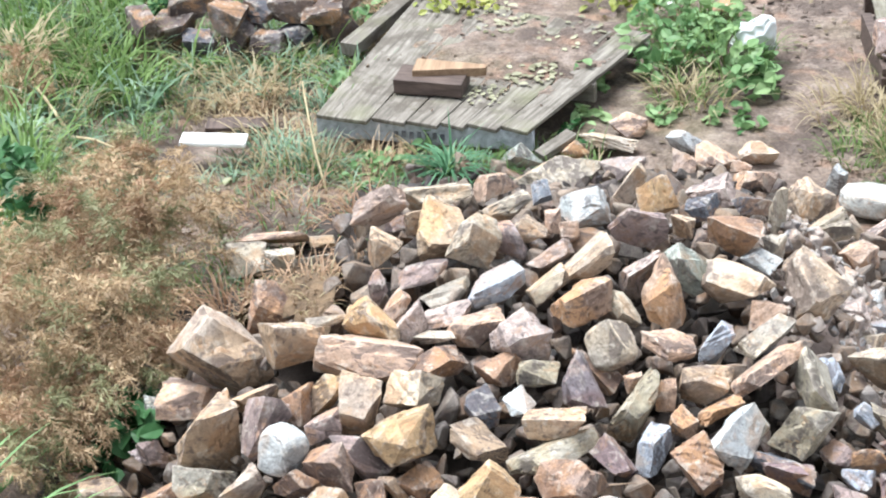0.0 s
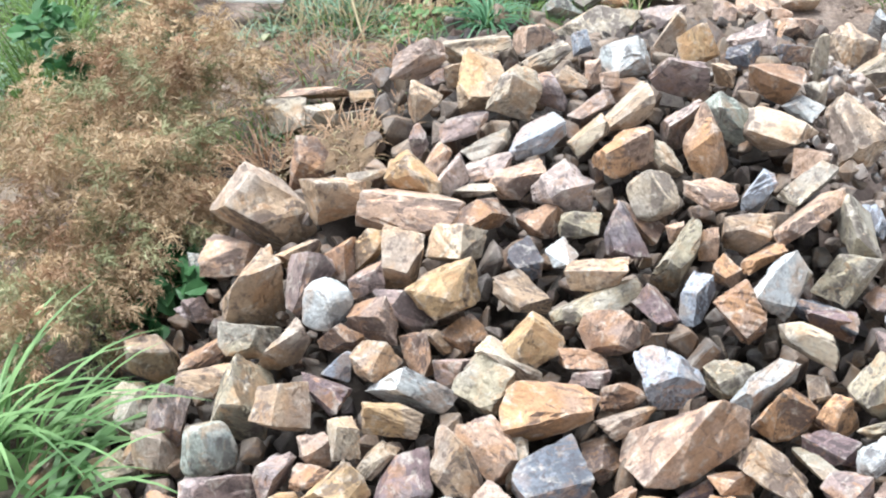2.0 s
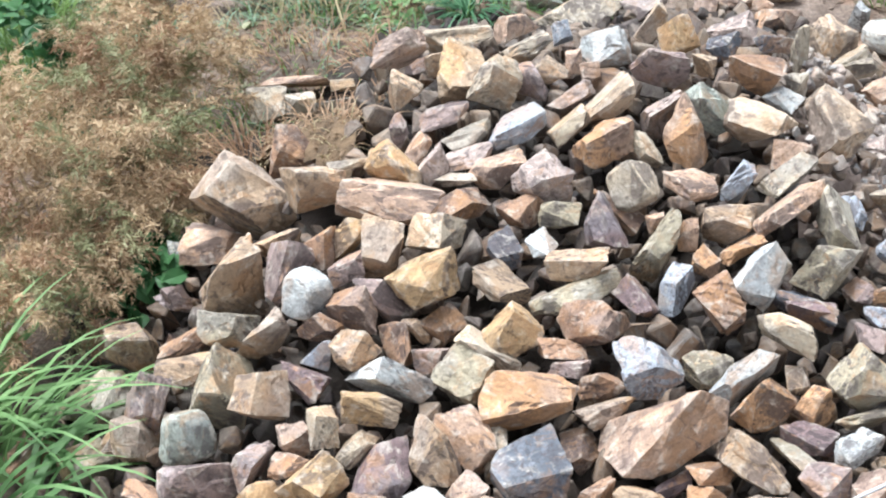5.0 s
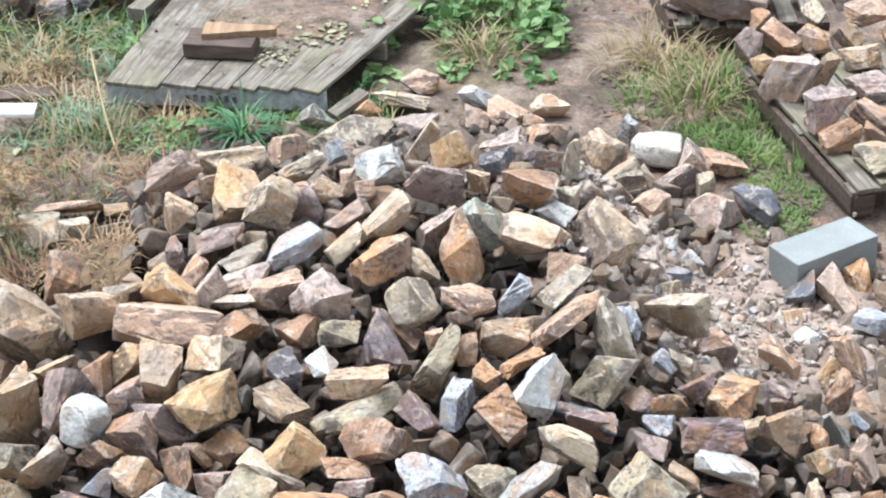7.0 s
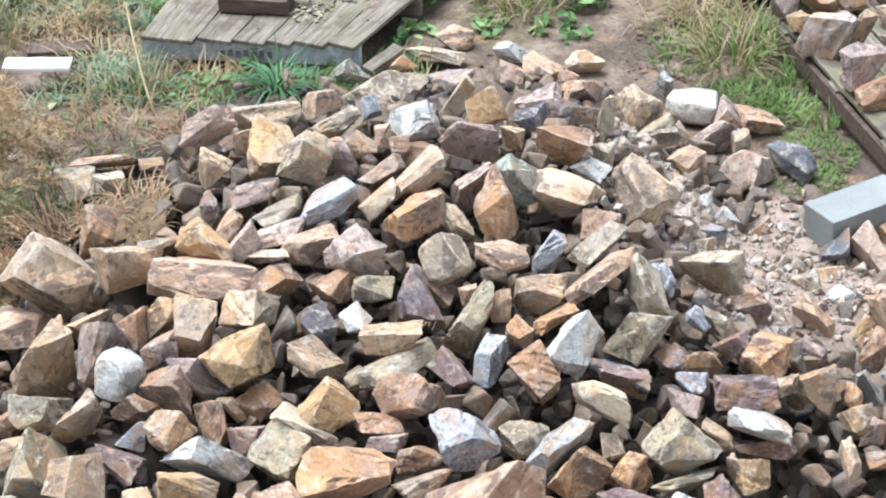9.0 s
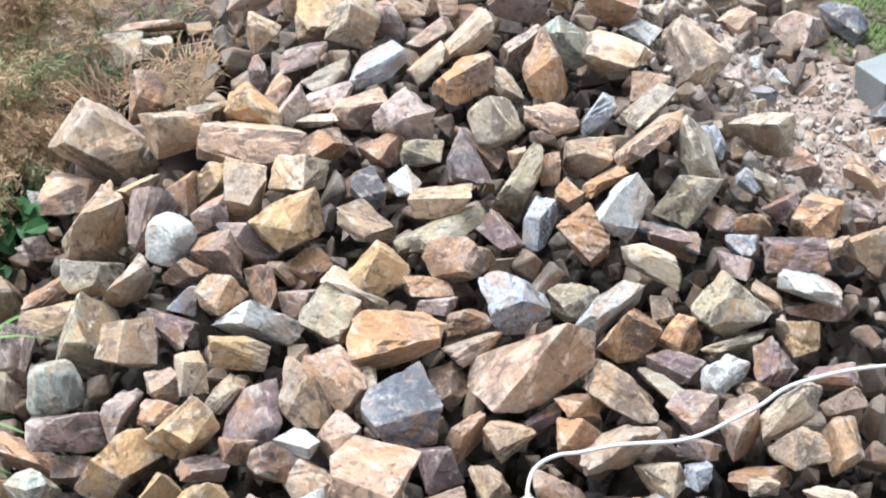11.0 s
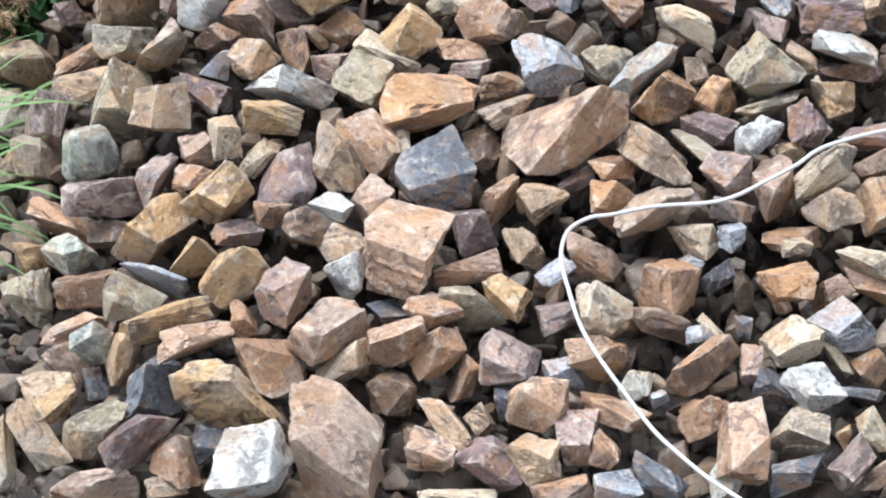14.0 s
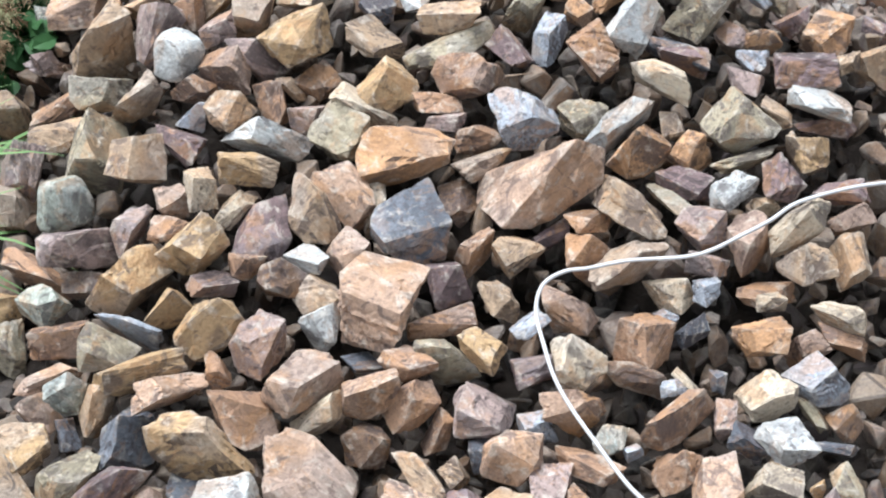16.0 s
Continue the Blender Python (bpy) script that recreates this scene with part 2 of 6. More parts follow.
# ---- stones ----
def stone_mesh(seed, shard=False, rounded=False, wedge=False):
    """A broken block of unit size: a skewed box with corners struck off and rough faces."""
    rnd = random.Random(seed)
    bm = bmesh.new()
    if shard:
        while len(bm.verts) < 12:
            d = Vector((rnd.gauss(0, 1), rnd.gauss(0, 1), rnd.gauss(0, 1))).normalized()
            c = Vector([max(-0.5, min(0.5, 0.85 * k)) for k in d])
            if all((c - v.co).length > 0.38 for v in bm.verts):
                bm.verts.new(c)
    else:
        bmesh.ops.create_cube(bm, size=1)
    for v in bm.verts:
        if not shard:
            v.co += Vector([rnd.uniform(-0.22, 0.22) for _ in range(3)])
        if wedge and v.co.z > 0:
            v.co.x = v.co.x * 0.3 + 0.12 * (rnd.random() - 0.5)
    for _ in range(0 if shard else 9 if rounded else rnd.randint(2, 5)):
        d = Vector((rnd.gauss(0, 1), rnd.gauss(0, 1), rnd.gauss(0, 1))).normalized()
        reach = max(v.co.dot(d) for v in bm.verts)
        cut = d * reach * (rnd.uniform(0.72, 0.82) if rounded else rnd.uniform(0.5, 0.85))
        r = bmesh.ops.bisect_plane(bm, geom=bm.verts[:] + bm.edges[:] + bm.faces[:], plane_co=cut, plane_no=d, clear_outer=True)
        edges = [e for e in r["geom_cut"] if isinstance(e, bmesh.types.BMEdge)]
        if edges:
            bmesh.ops.contextual_create(bm, geom=edges)
    points = [v.co.copy() for v in bm.verts]
    bm.free()
    bm = bmesh.new()
    for c in points:
        bm.verts.new(c)
    bmesh.ops.remove_doubles(bm, verts=bm.verts[:], dist=0.06)
    bmesh.ops.convex_hull(bm, input=bm.verts[:])
    bmesh.ops.delete(bm, geom=[v for v in bm.verts if not v.link_faces], context="VERTS")
    for _ in range(5):
        bmesh.ops.subdivide_edges(bm, edges=[e for e in bm.edges if e.calc_length() > 0.14], cuts=1)
        bmesh.ops.triangulate(bm, faces=bm.faces[:])
    for _ in range(5 if rounded else 1):
        bmesh.ops.smooth_vert(bm, verts=bm.verts[:], factor=0.5 if rounded else 0.3, use_axis_x=True, use_axis_y=True, use_axis_z=True)
    bed = Vector((rnd.gauss(0, 1), rnd.gauss(0, 1), rnd.gauss(0, 1))).normalized()
    for v in bm.verts:
        p = v.co.copy()
        v.co += 0.026 * noise.noise_vector(p * 2.4 + Vector((seed * 7.3, 0, 0))) + 0.007 * noise.noise_vector(p * 9 + Vector((0, seed * 3.7, 0)))
        # stepped breaks along the bedding and a few bitten edges
        if not rounded:
            v.co -= p.normalized() * (0.035 if noise.noise(p * 2.2 + Vector((0, 0, seed * 5.1))) > 0.22 else 0.0)
            v.co -= (p - bed * p.dot(bed)) * (0.05 if noise.noise(Vector((p.dot(bed) * 6, seed * 1.7, 0))) > 0.15 else 0.0)
    # to unit size
    lo = [min(v.co[i] for v in bm.verts) for i in range(3)]
    hi = [max(v.co[i] for v in bm.verts) for i in range(3)]
    for v in bm.verts:
        v.co = Vector([(v.co[i] - lo[i]) / (hi[i] - lo[i]) - 0.5 for i in range(3)])
    bmesh.ops.recalc_face_normals(bm, faces=bm.faces[:])
    me = bpy.data.meshes.new("stone")
    bm.to_mesh(me)
    bm.free()
    me.materials.append(STONE)
    me.shade_smooth()
    me.set_sharp_from_angle(angle=radians(18))
    return me


BLOCKY = [stone_mesh(10 + i, shard=i % 3 == 2) for i in range(48)]
ROUND = [stone_mesh(60 + i, rounded=True) for i in range(5)]
WEDGE = [stone_mesh(90 + i, wedge=True) for i in range(5)]
HUES = {
    "tan": (0.53, 0.39, 0.27), "ochre": (0.56, 0.385, 0.215), "rust": (0.42, 0.26, 0.17), "pink": (0.60, 0.415, 0.305), "plum": (0.23, 0.165, 0.17), "mauve": (0.39, 0.30, 0.28),
    "blue": (0.42, 0.47, 0.54), "slate": (0.15, 0.17, 0.205), "cream": (0.65, 0.55, 0.42), "white": (0.64, 0.67, 0.67), "olive": (0.44, 0.39, 0.285), "bolive": (0.38, 0.42, 0.37), "orange": (0.57, 0.335, 0.185), "brown": (0.23, 0.15, 0.105),
    "rose": (0.58, 0.41, 0.31), "fawn": (0.54, 0.44, 0.40), "sand": (0.58, 0.51, 0.40), "buff": (0.63, 0.49, 0.36), "pale": (0.53, 0.54, 0.51), "wet": (0.12, 0.085, 0.068), "wet_slate": (0.10, 0.105, 0.125),
}
rs = random.Random(4)


def stone(parent, shape, hue, x, y, z, sx, sy, sz, rx=0.0, ry=0.0, rz=0.0):
    ob = new("stone", shape)
    ob.parent = parent
    ob.matrix_basis = pose(x, y, z, rx, ry, rz) @ Matrix.Diagonal((sx, sy, sz, 1))
    k = 0.8 * rs.uniform(0.88, 1.12)
    ob.color = (*[min(c * k, 0.85) for c in HUES[hue]], 1)
    return ob


def joined_stones(name, parent, spots, label, mat):
    """Loose small stones in one mesh. spots: place, size, hue index."""
    verts, faces, n = [], [], 0
    for (x, y, z), size in spots:
        me = rs.choice(SMALL)
        m = pose(x, y, z, rs.uniform(0, 360), rs.uniform(0, 360), rs.uniform(0, 360)) @ Matrix.Diagonal((size * rs.uniform(0.8, 1.3), size * rs.uniform(0.7, 1.1), size * rs.uniform(0.5, 0.9), 1))
        verts += [m @ Vector(c) for c in me[0]]
        faces += [tuple(i + n for i in f) for f in me[1]]
        n += len(me[0])
    ob = from_lists(name, verts, faces, mat)
    ob.parent = parent
    return tagged(ob, label, "" if parent else "dirt", kind="stuff")


def small_shape(seed):
    """A small broken chip with flat faces and worn edges."""
    bm = bmesh.new()
    rnd = random.Random(seed)
    while len(bm.verts) < 11:
        d = Vector((rnd.gauss(0, 1), rnd.gauss(0, 1), rnd.gauss(0, 1))).normalized()
        c = Vector([max(-0.5, min(0.5, 0.8 * k)) for k in d])
        if all((c - v.co).length > 0.3 for v in bm.verts):
            bm.verts.new(c)
    bmesh.ops.convex_hull(bm, input=bm.verts[:])
    bmesh.ops.delete(bm, geom=[v for v in bm.verts if not v.link_faces], context="VERTS")
    bmesh.ops.bevel(bm, geom=bm.edges[:], offset=0.05, segments=1, affect="EDGES")
    bm.verts.index_update()
    out = ([v.co.copy() for v in bm.verts], [[v.index for v in f.verts] for f in bm.faces])
    bm.free()
    return out


# Rubble is dimmed in colour to stand for shade deep between the stones.
RUBBLE, CHIPS, GRIT = stone_material("shaded_rubble", 0.16), stone_material("broken_chips", 0.61), stone_material("pale_grit", 0.82)
GRIT_BED = plain_material("grit_bed", (0.17, 0.125, 0.105), (0.37, 0.3, 0.265), 12.0, 0.9, 0.6, 60.0, 0.012)
SMALL = [small_shape(300 + i) for i in range(24)]


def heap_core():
    """The buried inside of the heap: earth and grit under the stones, coloured dark for gap shade."""
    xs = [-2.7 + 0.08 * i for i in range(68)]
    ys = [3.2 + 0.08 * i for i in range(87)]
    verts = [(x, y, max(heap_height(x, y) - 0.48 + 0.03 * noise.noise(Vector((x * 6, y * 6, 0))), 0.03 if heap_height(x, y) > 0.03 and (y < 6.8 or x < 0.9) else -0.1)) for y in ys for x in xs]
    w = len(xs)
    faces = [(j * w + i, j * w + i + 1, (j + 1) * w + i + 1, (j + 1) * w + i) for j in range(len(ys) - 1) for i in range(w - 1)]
    return from_lists("grit_core", verts, faces, SHADED_EARTH, True)


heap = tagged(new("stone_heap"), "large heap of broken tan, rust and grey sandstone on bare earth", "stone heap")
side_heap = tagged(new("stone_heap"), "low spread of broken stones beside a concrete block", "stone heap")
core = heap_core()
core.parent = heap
stone(heap, BLOCKY[31], "olive", -1.60, 6.63, 0.46, 0.133, 0.167, 0.190, 120, 135, 87)
stone(heap, BLOCKY[5], "tan", -1.43, 6.45, 0.57, 0.098, 0.204, 0.194, 178, -161, -51)
stone(heap, BLOCKY[31], "mauve", -1.89, 7.04, 0.29, 0.097, 0.071, 0.159, 131, 164, -42)
stone(heap, BLOCKY[16], "rust", -1.22, 6.42, 0.61, 0.080, 0.143, 0.134, -27, -175, 68)
stone(heap, BLOCKY[31], "rust", -1.11, 6.45, 0.68, 0.197, 0.160, 0.106, -107, 164, -25)
stone(heap, BLOCKY[30], "tan", -1.08, 6.25, 0.65, 0.146, 0.124, 0.132, -15, -146, -124)
stone(heap, WEDGE[1], "blue", -1.21, 6.31, 0.59, 0.104, 0.051, 0.116, -10, 29, 5)
stone(heap, WEDGE[0], "plum", -1.26, 6.19, 0.56, 0.125, 0.115, 0.194, 76, 34, -125)
stone(heap, BLOCKY[4], "white", -0.95, 6.19, 0.56, 0.093, 0.237, 0.244, 38, 31, -107)
stone(heap, BLOCKY[18], "olive", -1.57, 6.27, 0.48, 0.155, 0.267, 0.242, 13, -46, 1)
stone(heap, BLOCKY[28], "tan", -1.39, 6.11, 0.57, 0.183, 0.109, 0.211, 44, 142, 89)
stone(heap, BLOCKY[40], "ochre", -1.00, 6.01, 0.58, 0.118, 0.210, 0.157, -164, -60, 85)
stone(heap, BLOCKY[39], "cream", -1.16, 5.94, 0.57, 0.120, 0.110, 0.133, -108, -74, 40)
stone(heap, BLOCKY[30], "pink", -1.26, 5.95, 0.50, 0.117, 0.103, 0.110, 79, 10, -146)
stone(heap, BLOCKY[39], "mauve", -1.86, 6.31, 0.35, 0.182, 0.131, 0.197, -143, 49, 140)
stone(heap, WEDGE[1], "tan", -1.75, 6.49, 0.39, 0.125, 0.110, 0.225, 59, 65, -109)
stone(heap, ROUND[1], "bolive", -1.66, 6.04, 0.44, 0.142, 0.182, 0.203, 101, 158, -38)
stone(heap, BLOCKY[37], "mauve", -1.57, 5.80, 0.42, 0.153, 0.278, 0.142, 150, 59, -79)
stone(heap, BLOCKY[25], "mauve", -1.41, 5.87, 0.46, 0.091, 0.184, 0.127, -175, -156, -24)
stone(heap, BLOCKY[25], "rust", -1.28, 5.84, 0.47, 0.125, 0.143, 0.053, -164, 178, 63)
stone(heap, BLOCKY[32], "ochre", -1.17, 5.72, 0.49, 0.186, 0.147, 0.186, -30, -5, -130)
stone(heap, BLOCKY[24], "cream", -1.05, 5.90, 0.49, 0.086, 0.074, 0.164, 147, 148, 161)
stone(heap, BLOCKY[44], "plum", -0.95, 5.83, 0.46, 0.211, 0.138, 0.234, -90, 42, -170)
stone(heap, BLOCKY[18], "ochre", -1.39, 5.65, 0.40, 0.169, 0.260, 0.186, 8, -37, 152)
stone(heap, BLOCKY[5], "rust", -1.00, 5.69, 0.44, 0.106, 0.118, 0.095, 166, -100, 149)
stone(heap, BLOCKY[34], "mauve", -1.10, 5.62, 0.41, 0.182, 0.073, 0.087, 169, -154, 33)
stone(heap, BLOCKY[16], "rust", -1.73, 5.83, 0.30, 0.094, 0.277, 0.143, -171, -164, -111)
stone(heap, BLOCKY[36], "olive", -2.07, 6.57, 0.18, 0.126, 0.078, 0.244, 106, 135, -179)
stone(heap, BLOCKY[11], "tan", -1.96, 6.27, 0.21, 0.090, 0.174, 0.101, 80, -91, -27)
stone(heap, BLOCKY[2], "tan", -2.04, 6.84, 0.21, 0.214, 0.098, 0.212, 142, -104, 42)
stone(heap, BLOCKY[8], "rust", -1.78, 6.64, 0.38, 0.106, 0.214, 0.079, 141, -175, -82)
stone(heap, BLOCKY[27], "brown", -1.57, 5.76, 0.30, 0.089, 0.103, 0.163, 72, -30, 90)
stone(heap, BLOCKY[35], "rust", -0.94, 6.42, 0.55, 0.119, 0.135, 0.164, -152, -20, -135)
stone(heap, BLOCKY[46], "tan", -0.87, 6.47, 0.57, 0.166, 0.059, 0.035, -21, -132, -8)
stone(heap, BLOCKY[19], "brown", -0.79, 6.50, 0.58, 0.091, 0.143, 0.133, 171, -58, -28)
stone(heap, BLOCKY[1], "ochre", -0.53, 6.35, 0.66, 0.151, 0.162, 0.178, -133, -15, -73)
stone(heap, WEDGE[1], "cream", -0.63, 6.27, 0.64, 0.251, 0.086, 0.172, 137, -161, -37)
stone(heap, BLOCKY[36], "olive", -0.69, 6.22, 0.57, 0.200, 0.195, 0.217, 106, 58, 77)
stone(heap, BLOCKY[13], "mauve", -0.83, 6.33, 0.53, 0.125, 0.099, 0.119, 151, -178, 168)
stone(heap, WEDGE[1], "orange", -0.46, 6.06, 0.59, 0.192, 0.220, 0.317, -112, 127, -122)
stone(heap, WEDGE[2], "rust", -0.37, 6.33, 0.60, 0.144, 0.180, 0.072, 18, 30, 113)
stone(heap, WEDGE[0], "rust", -0.25, 6.37, 0.65, 0.227, 0.233, 0.137, -58, 127, -172)
stone(heap, BLOCKY[7], "mauve", -0.34, 6.24, 0.58, 0.072, 0.046, 0.147, 77, -46, 84)
stone(heap, BLOCKY[46], "blue", -0.07, 6.19, 0.63, 0.197, 0.157, 0.222, 133, 30, -85)
stone(heap, BLOCKY[5], "rust", -0.23, 6.16, 0.56, 0.095, 0.131, 0.137, 72, 28, -78)
stone(heap, WEDGE[0], "tan", -0.21, 6.06, 0.54, 0.097, 0.070, 0.234, -84, 180, -49)
stone(heap, BLOCKY[35], "pink", 0.00, 5.92, 0.57, 0.273, 0.500, 0.194, 46, 168, 100)
stone(heap, WEDGE[1], "tan", -0.79, 5.84, 0.52, 0.218, 0.179, 0.163, 152, 62, 8)
stone(heap, BLOCKY[25], "pink", -0.67, 5.96, 0.51, 0.151, 0.123, 0.247, -56, -46, 20)
stone(heap, BLOCKY[3], "slate", -0.45, 5.77, 0.50, 0.182, 0.257, 0.225, 107, -81, -179)
stone(heap, BLOCKY[8], "cream", -0.58, 5.94, 0.44, 0.129, 0.177, 0.072, 105, 125, -74)
stone(heap, BLOCKY[3], "brown", -0.29, 5.96, 0.44, 0.124, 0.151, 0.095, -22, -136, 16)
stone(heap, BLOCKY[7], "rust", -0.23, 5.72, 0.45, 0.080, 0.149, 0.157, -81, 160, 138)
stone(heap, BLOCKY[27], "tan", -0.10, 5.70, 0.45, 0.110, 0.161, 0.136, 168, 114, -75)
stone(heap, BLOCKY[31], "plum", 0.01, 5.82, 0.40, 0.058, 0.150, 0.091, -168, 33, -55)
stone(heap, BLOCKY[10], "white", -0.79, 5.71, 0.43, 0.151, 0.067, 0.088, 86, -9, -35)
stone(heap, BLOCKY[4], "pink", -0.66, 5.73, 0.44, 0.124, 0.128, 0.142, -11, -161, -53)
stone(heap, BLOCKY[22], "pink", -0.54, 5.47, 0.43, 0.270, 0.262, 0.252, -151, 90, -174)
stone(heap, BLOCKY[9], "plum", -0.33, 5.59, 0.41, 0.166, 0.106, 0.132, 70, -128, -58)
stone(heap, BLOCKY[42], "tan", -0.16, 5.53, 0.39, 0.100, 0.088, 0.156, 75, 112, 22)
stone(heap, BLOCKY[5], "brown", -0.88, 5.63, 0.41, 0.118, 0.137, 0.161, 39, -2, -49)
stone(heap, BLOCKY[11], "tan", -0.76, 5.61, 0.34, 0.128, 0.154, 0.109, -15, 48, -135)
stone(heap, BLOCKY[14], "rust", 0.21, 6.48, 0.65, 0.133, 0.131, 0.133, -134, 157, -134)
stone(heap, BLOCKY[5], "cream", 0.41, 6.32, 0.66, 0.158, 0.068, 0.232, -74, 82, 79)
stone(heap, BLOCKY[1], "plum", 0.50, 6.48, 0.64, 0.091, 0.117, 0.219, -75, -18, 96)
stone(heap, BLOCKY[4], "white", 0.25, 6.14, 0.62, 0.092, 0.184, 0.260, -71, 29, -41)
stone(heap, BLOCKY[19], "olive", 0.14, 6.24, 0.58, 0.112, 0.149, 0.141, 174, 77, 25)
stone(heap, BLOCKY[35], "orange", 0.31, 6.03, 0.58, 0.130, 0.200, 0.179, -142, -15, 135)
stone(heap, BLOCKY[7], "orange", 0.48, 6.08, 0.54, 0.129, 0.122, 0.138, 38, 85, 87)
stone(heap, BLOCKY[45], "tan", 0.44, 6.26, 0.53, 0.066, 0.088, 0.133, 105, 59, 12)
stone(heap, BLOCKY[19], "olive", 0.66, 6.14, 0.60, 0.195, 0.220, 0.169, 26, 38, -146)
stone(heap, BLOCKY[39], "mauve", 0.70, 6.38, 0.60, 0.137, 0.059, 0.103, 126, 6, -8)
stone(heap, BLOCKY[19], "blue", 0.74, 6.46, 0.63, 0.087, 0.107, 0.104, -156, 41, -90)
stone(heap, BLOCKY[6], "plum", 0.91, 6.36, 0.67, 0.228, 0.170, 0.106, 24, 5, 175)
stone(heap, BLOCKY[8], "white", 0.94, 6.21, 0.63, 0.074, 0.159, 0.227, 124, -79, 45)
stone(heap, WEDGE[3], "plum", 0.96, 6.23, 0.51, 0.087, 0.121, 0.221, -98, -57, 84)
stone(heap, BLOCKY[1], "tan", 0.79, 6.24, 0.57, 0.132, 0.094, 0.067, 176, 31, -12)
stone(heap, WEDGE[0], "olive", 0.67, 6.05, 0.52, 0.161, 0.058, 0.225, -101, -133, 126)
stone(heap, BLOCKY[36], "plum", 0.78, 5.91, 0.55, 0.129, 0.148, 0.127, 15, 50, 19)
stone(heap, BLOCKY[15], "tan", 0.85, 6.07, 0.54, 0.126, 0.094, 0.032, 136, -89, 81)
stone(heap, BLOCKY[41], "ochre", 0.90, 6.05, 0.53, 0.094, 0.118, 0.127, -7, 42, 76)
stone(heap, BLOCKY[43], "white", 0.62, 5.86, 0.54, 0.099, 0.097, 0.172, 118, -100, 106)
stone(heap, BLOCKY[31], "plum", 0.47, 5.96, 0.50, 0.083, 0.110, 0.182, -60, 88, -102)
stone(heap, BLOCKY[46], "olive", 0.42, 5.90, 0.48, 0.087, 0.047, 0.217, -88, -1, -144)
stone(heap, BLOCKY[37], "tan", 0.28, 5.82, 0.52, 0.142, 0.261, 0.169, 49, -137, -127)
stone(heap, BLOCKY[44], "rust", 0.14, 5.77, 0.51, 0.077, 0.152, 0.104, 31, -116, -78)
stone(heap, BLOCKY[11], "mauve", 0.52, 5.78, 0.47, 0.110, 0.142, 0.157, -76, -109, 25)
stone(heap, WEDGE[1], "rust", 0.65, 5.72, 0.45, 0.152, 0.188, 0.142, 4, -80, -42)
stone(heap, BLOCKY[42], "cream", 0.82, 5.72, 0.50, 0.120, 0.102, 0.244, -164, 135, -151)
stone(heap, BLOCKY[2], "cream", 0.73, 5.86, 0.48, 0.045, 0.092, 0.075, -46, 172, 109)
stone(heap, BLOCKY[40], "rust", 1.01, 5.80, 0.45, 0.155, 0.100, 0.083, 139, -152, -170)
stone(heap, BLOCKY[24], "tan", 0.99, 5.64, 0.43, 0.103, 0.126, 0.185, -125, -19, -145)
stone(heap, BLOCKY[42], "tan", 0.84, 5.58, 0.46, 0.142, 0.148, 0.144, -10, 53, -56)
stone(heap, WEDGE[3], "rust", 0.13, 5.68, 0.43, 0.141, 0.167, 0.144, -120, 13, 144)
stone(heap, BLOCKY[42], "tan", 0.26, 5.60, 0.47, 0.109, 0.192, 0.238, -41, 152, 107)
stone(heap, BLOCKY[10], "mauve", 0.52, 5.64, 0.42, 0.071, 0.154, 0.083, 166, 161, -134)
stone(heap, BLOCKY[12], "cream", 0.40, 5.53, 0.39, 0.146, 0.121, 0.125, 88, -25, -51)
stone(heap, BLOCKY[12], "blue", 0.51, 5.49, 0.44, 0.086, 0.072, 0.090, 94, 163, -58)
stone(heap, BLOCKY[12], "rust", 0.71, 5.57, 0.34, 0.082, 0.142, 0.170, 109, 119, 82)
stone(heap, BLOCKY[29], "cream", 0.72, 5.49, 0.38, 0.057, 0.100, 0.064, 9, 19, 94)
stone(heap, WEDGE[3], "plum", 0.99, 5.91, 0.48, 0.108, 0.196, 0.051, -39, -68, 99)
stone(heap, BLOCKY[2], "ochre", -1.85, 5.74, 0.22, 0.132, 0.105, 0.096, -26, 89, 83)
stone(heap, BLOCKY[4], "bolive", -1.68, 5.62, 0.35, 0.145, 0.111, 0.132, -101, 3, 139)
stone(heap, WEDGE[4], "ochre", -1.24, 5.53, 0.38, 0.075, 0.140, 0.162, -135, 5, 119)
stone(heap, BLOCKY[44], "blue", -1.37, 5.48, 0.36, 0.063, 0.231, 0.144, 166, 160, 64)
stone(heap, BLOCKY[41], "ochre", -1.10, 5.40, 0.42, 0.221, 0.165, 0.080, 115, 140, 38)
stone(heap, BLOCKY[18], "mauve", -0.93, 5.34, 0.40, 0.159, 0.171, 0.125, 39, -99, -69)
stone(heap, BLOCKY[27], "olive", -1.82, 5.57, 0.19, 0.168, 0.200, 0.124, -131, -144, 179)
stone(heap, BLOCKY[25], "rust", -1.62, 5.50, 0.28, 0.119, 0.235, 0.051, 155, 125, 97)
stone(heap, WEDGE[4], "olive", -1.44, 5.36, 0.37, 0.132, 0.147, 0.218, 179, -77, -15)
stone(heap, BLOCKY[8], "ochre", -1.31, 5.25, 0.37, 0.096, 0.290, 0.159, 172, 143, 117)
stone(heap, BLOCKY[7], "pink", -1.20, 5.18, 0.36, 0.099, 0.123, 0.283, -128, 137, 110)
stone(heap, BLOCKY[46], "rust", -1.07, 5.29, 0.33, 0.113, 0.086, 0.075, -64, 168, 87)
stone(heap, BLOCKY[10], "pink", -1.64, 5.36, 0.25, 0.268, 0.055, 0.075, 90, -167, 48)
stone(heap, BLOCKY[38], "bolive", -1.56, 5.23, 0.31, 0.135, 0.085, 0.124, -154, -58, -156)
stone(heap, BLOCKY[42], "tan", -1.46, 5.19, 0.27, 0.137, 0.181, 0.098, 54, -26, -62)
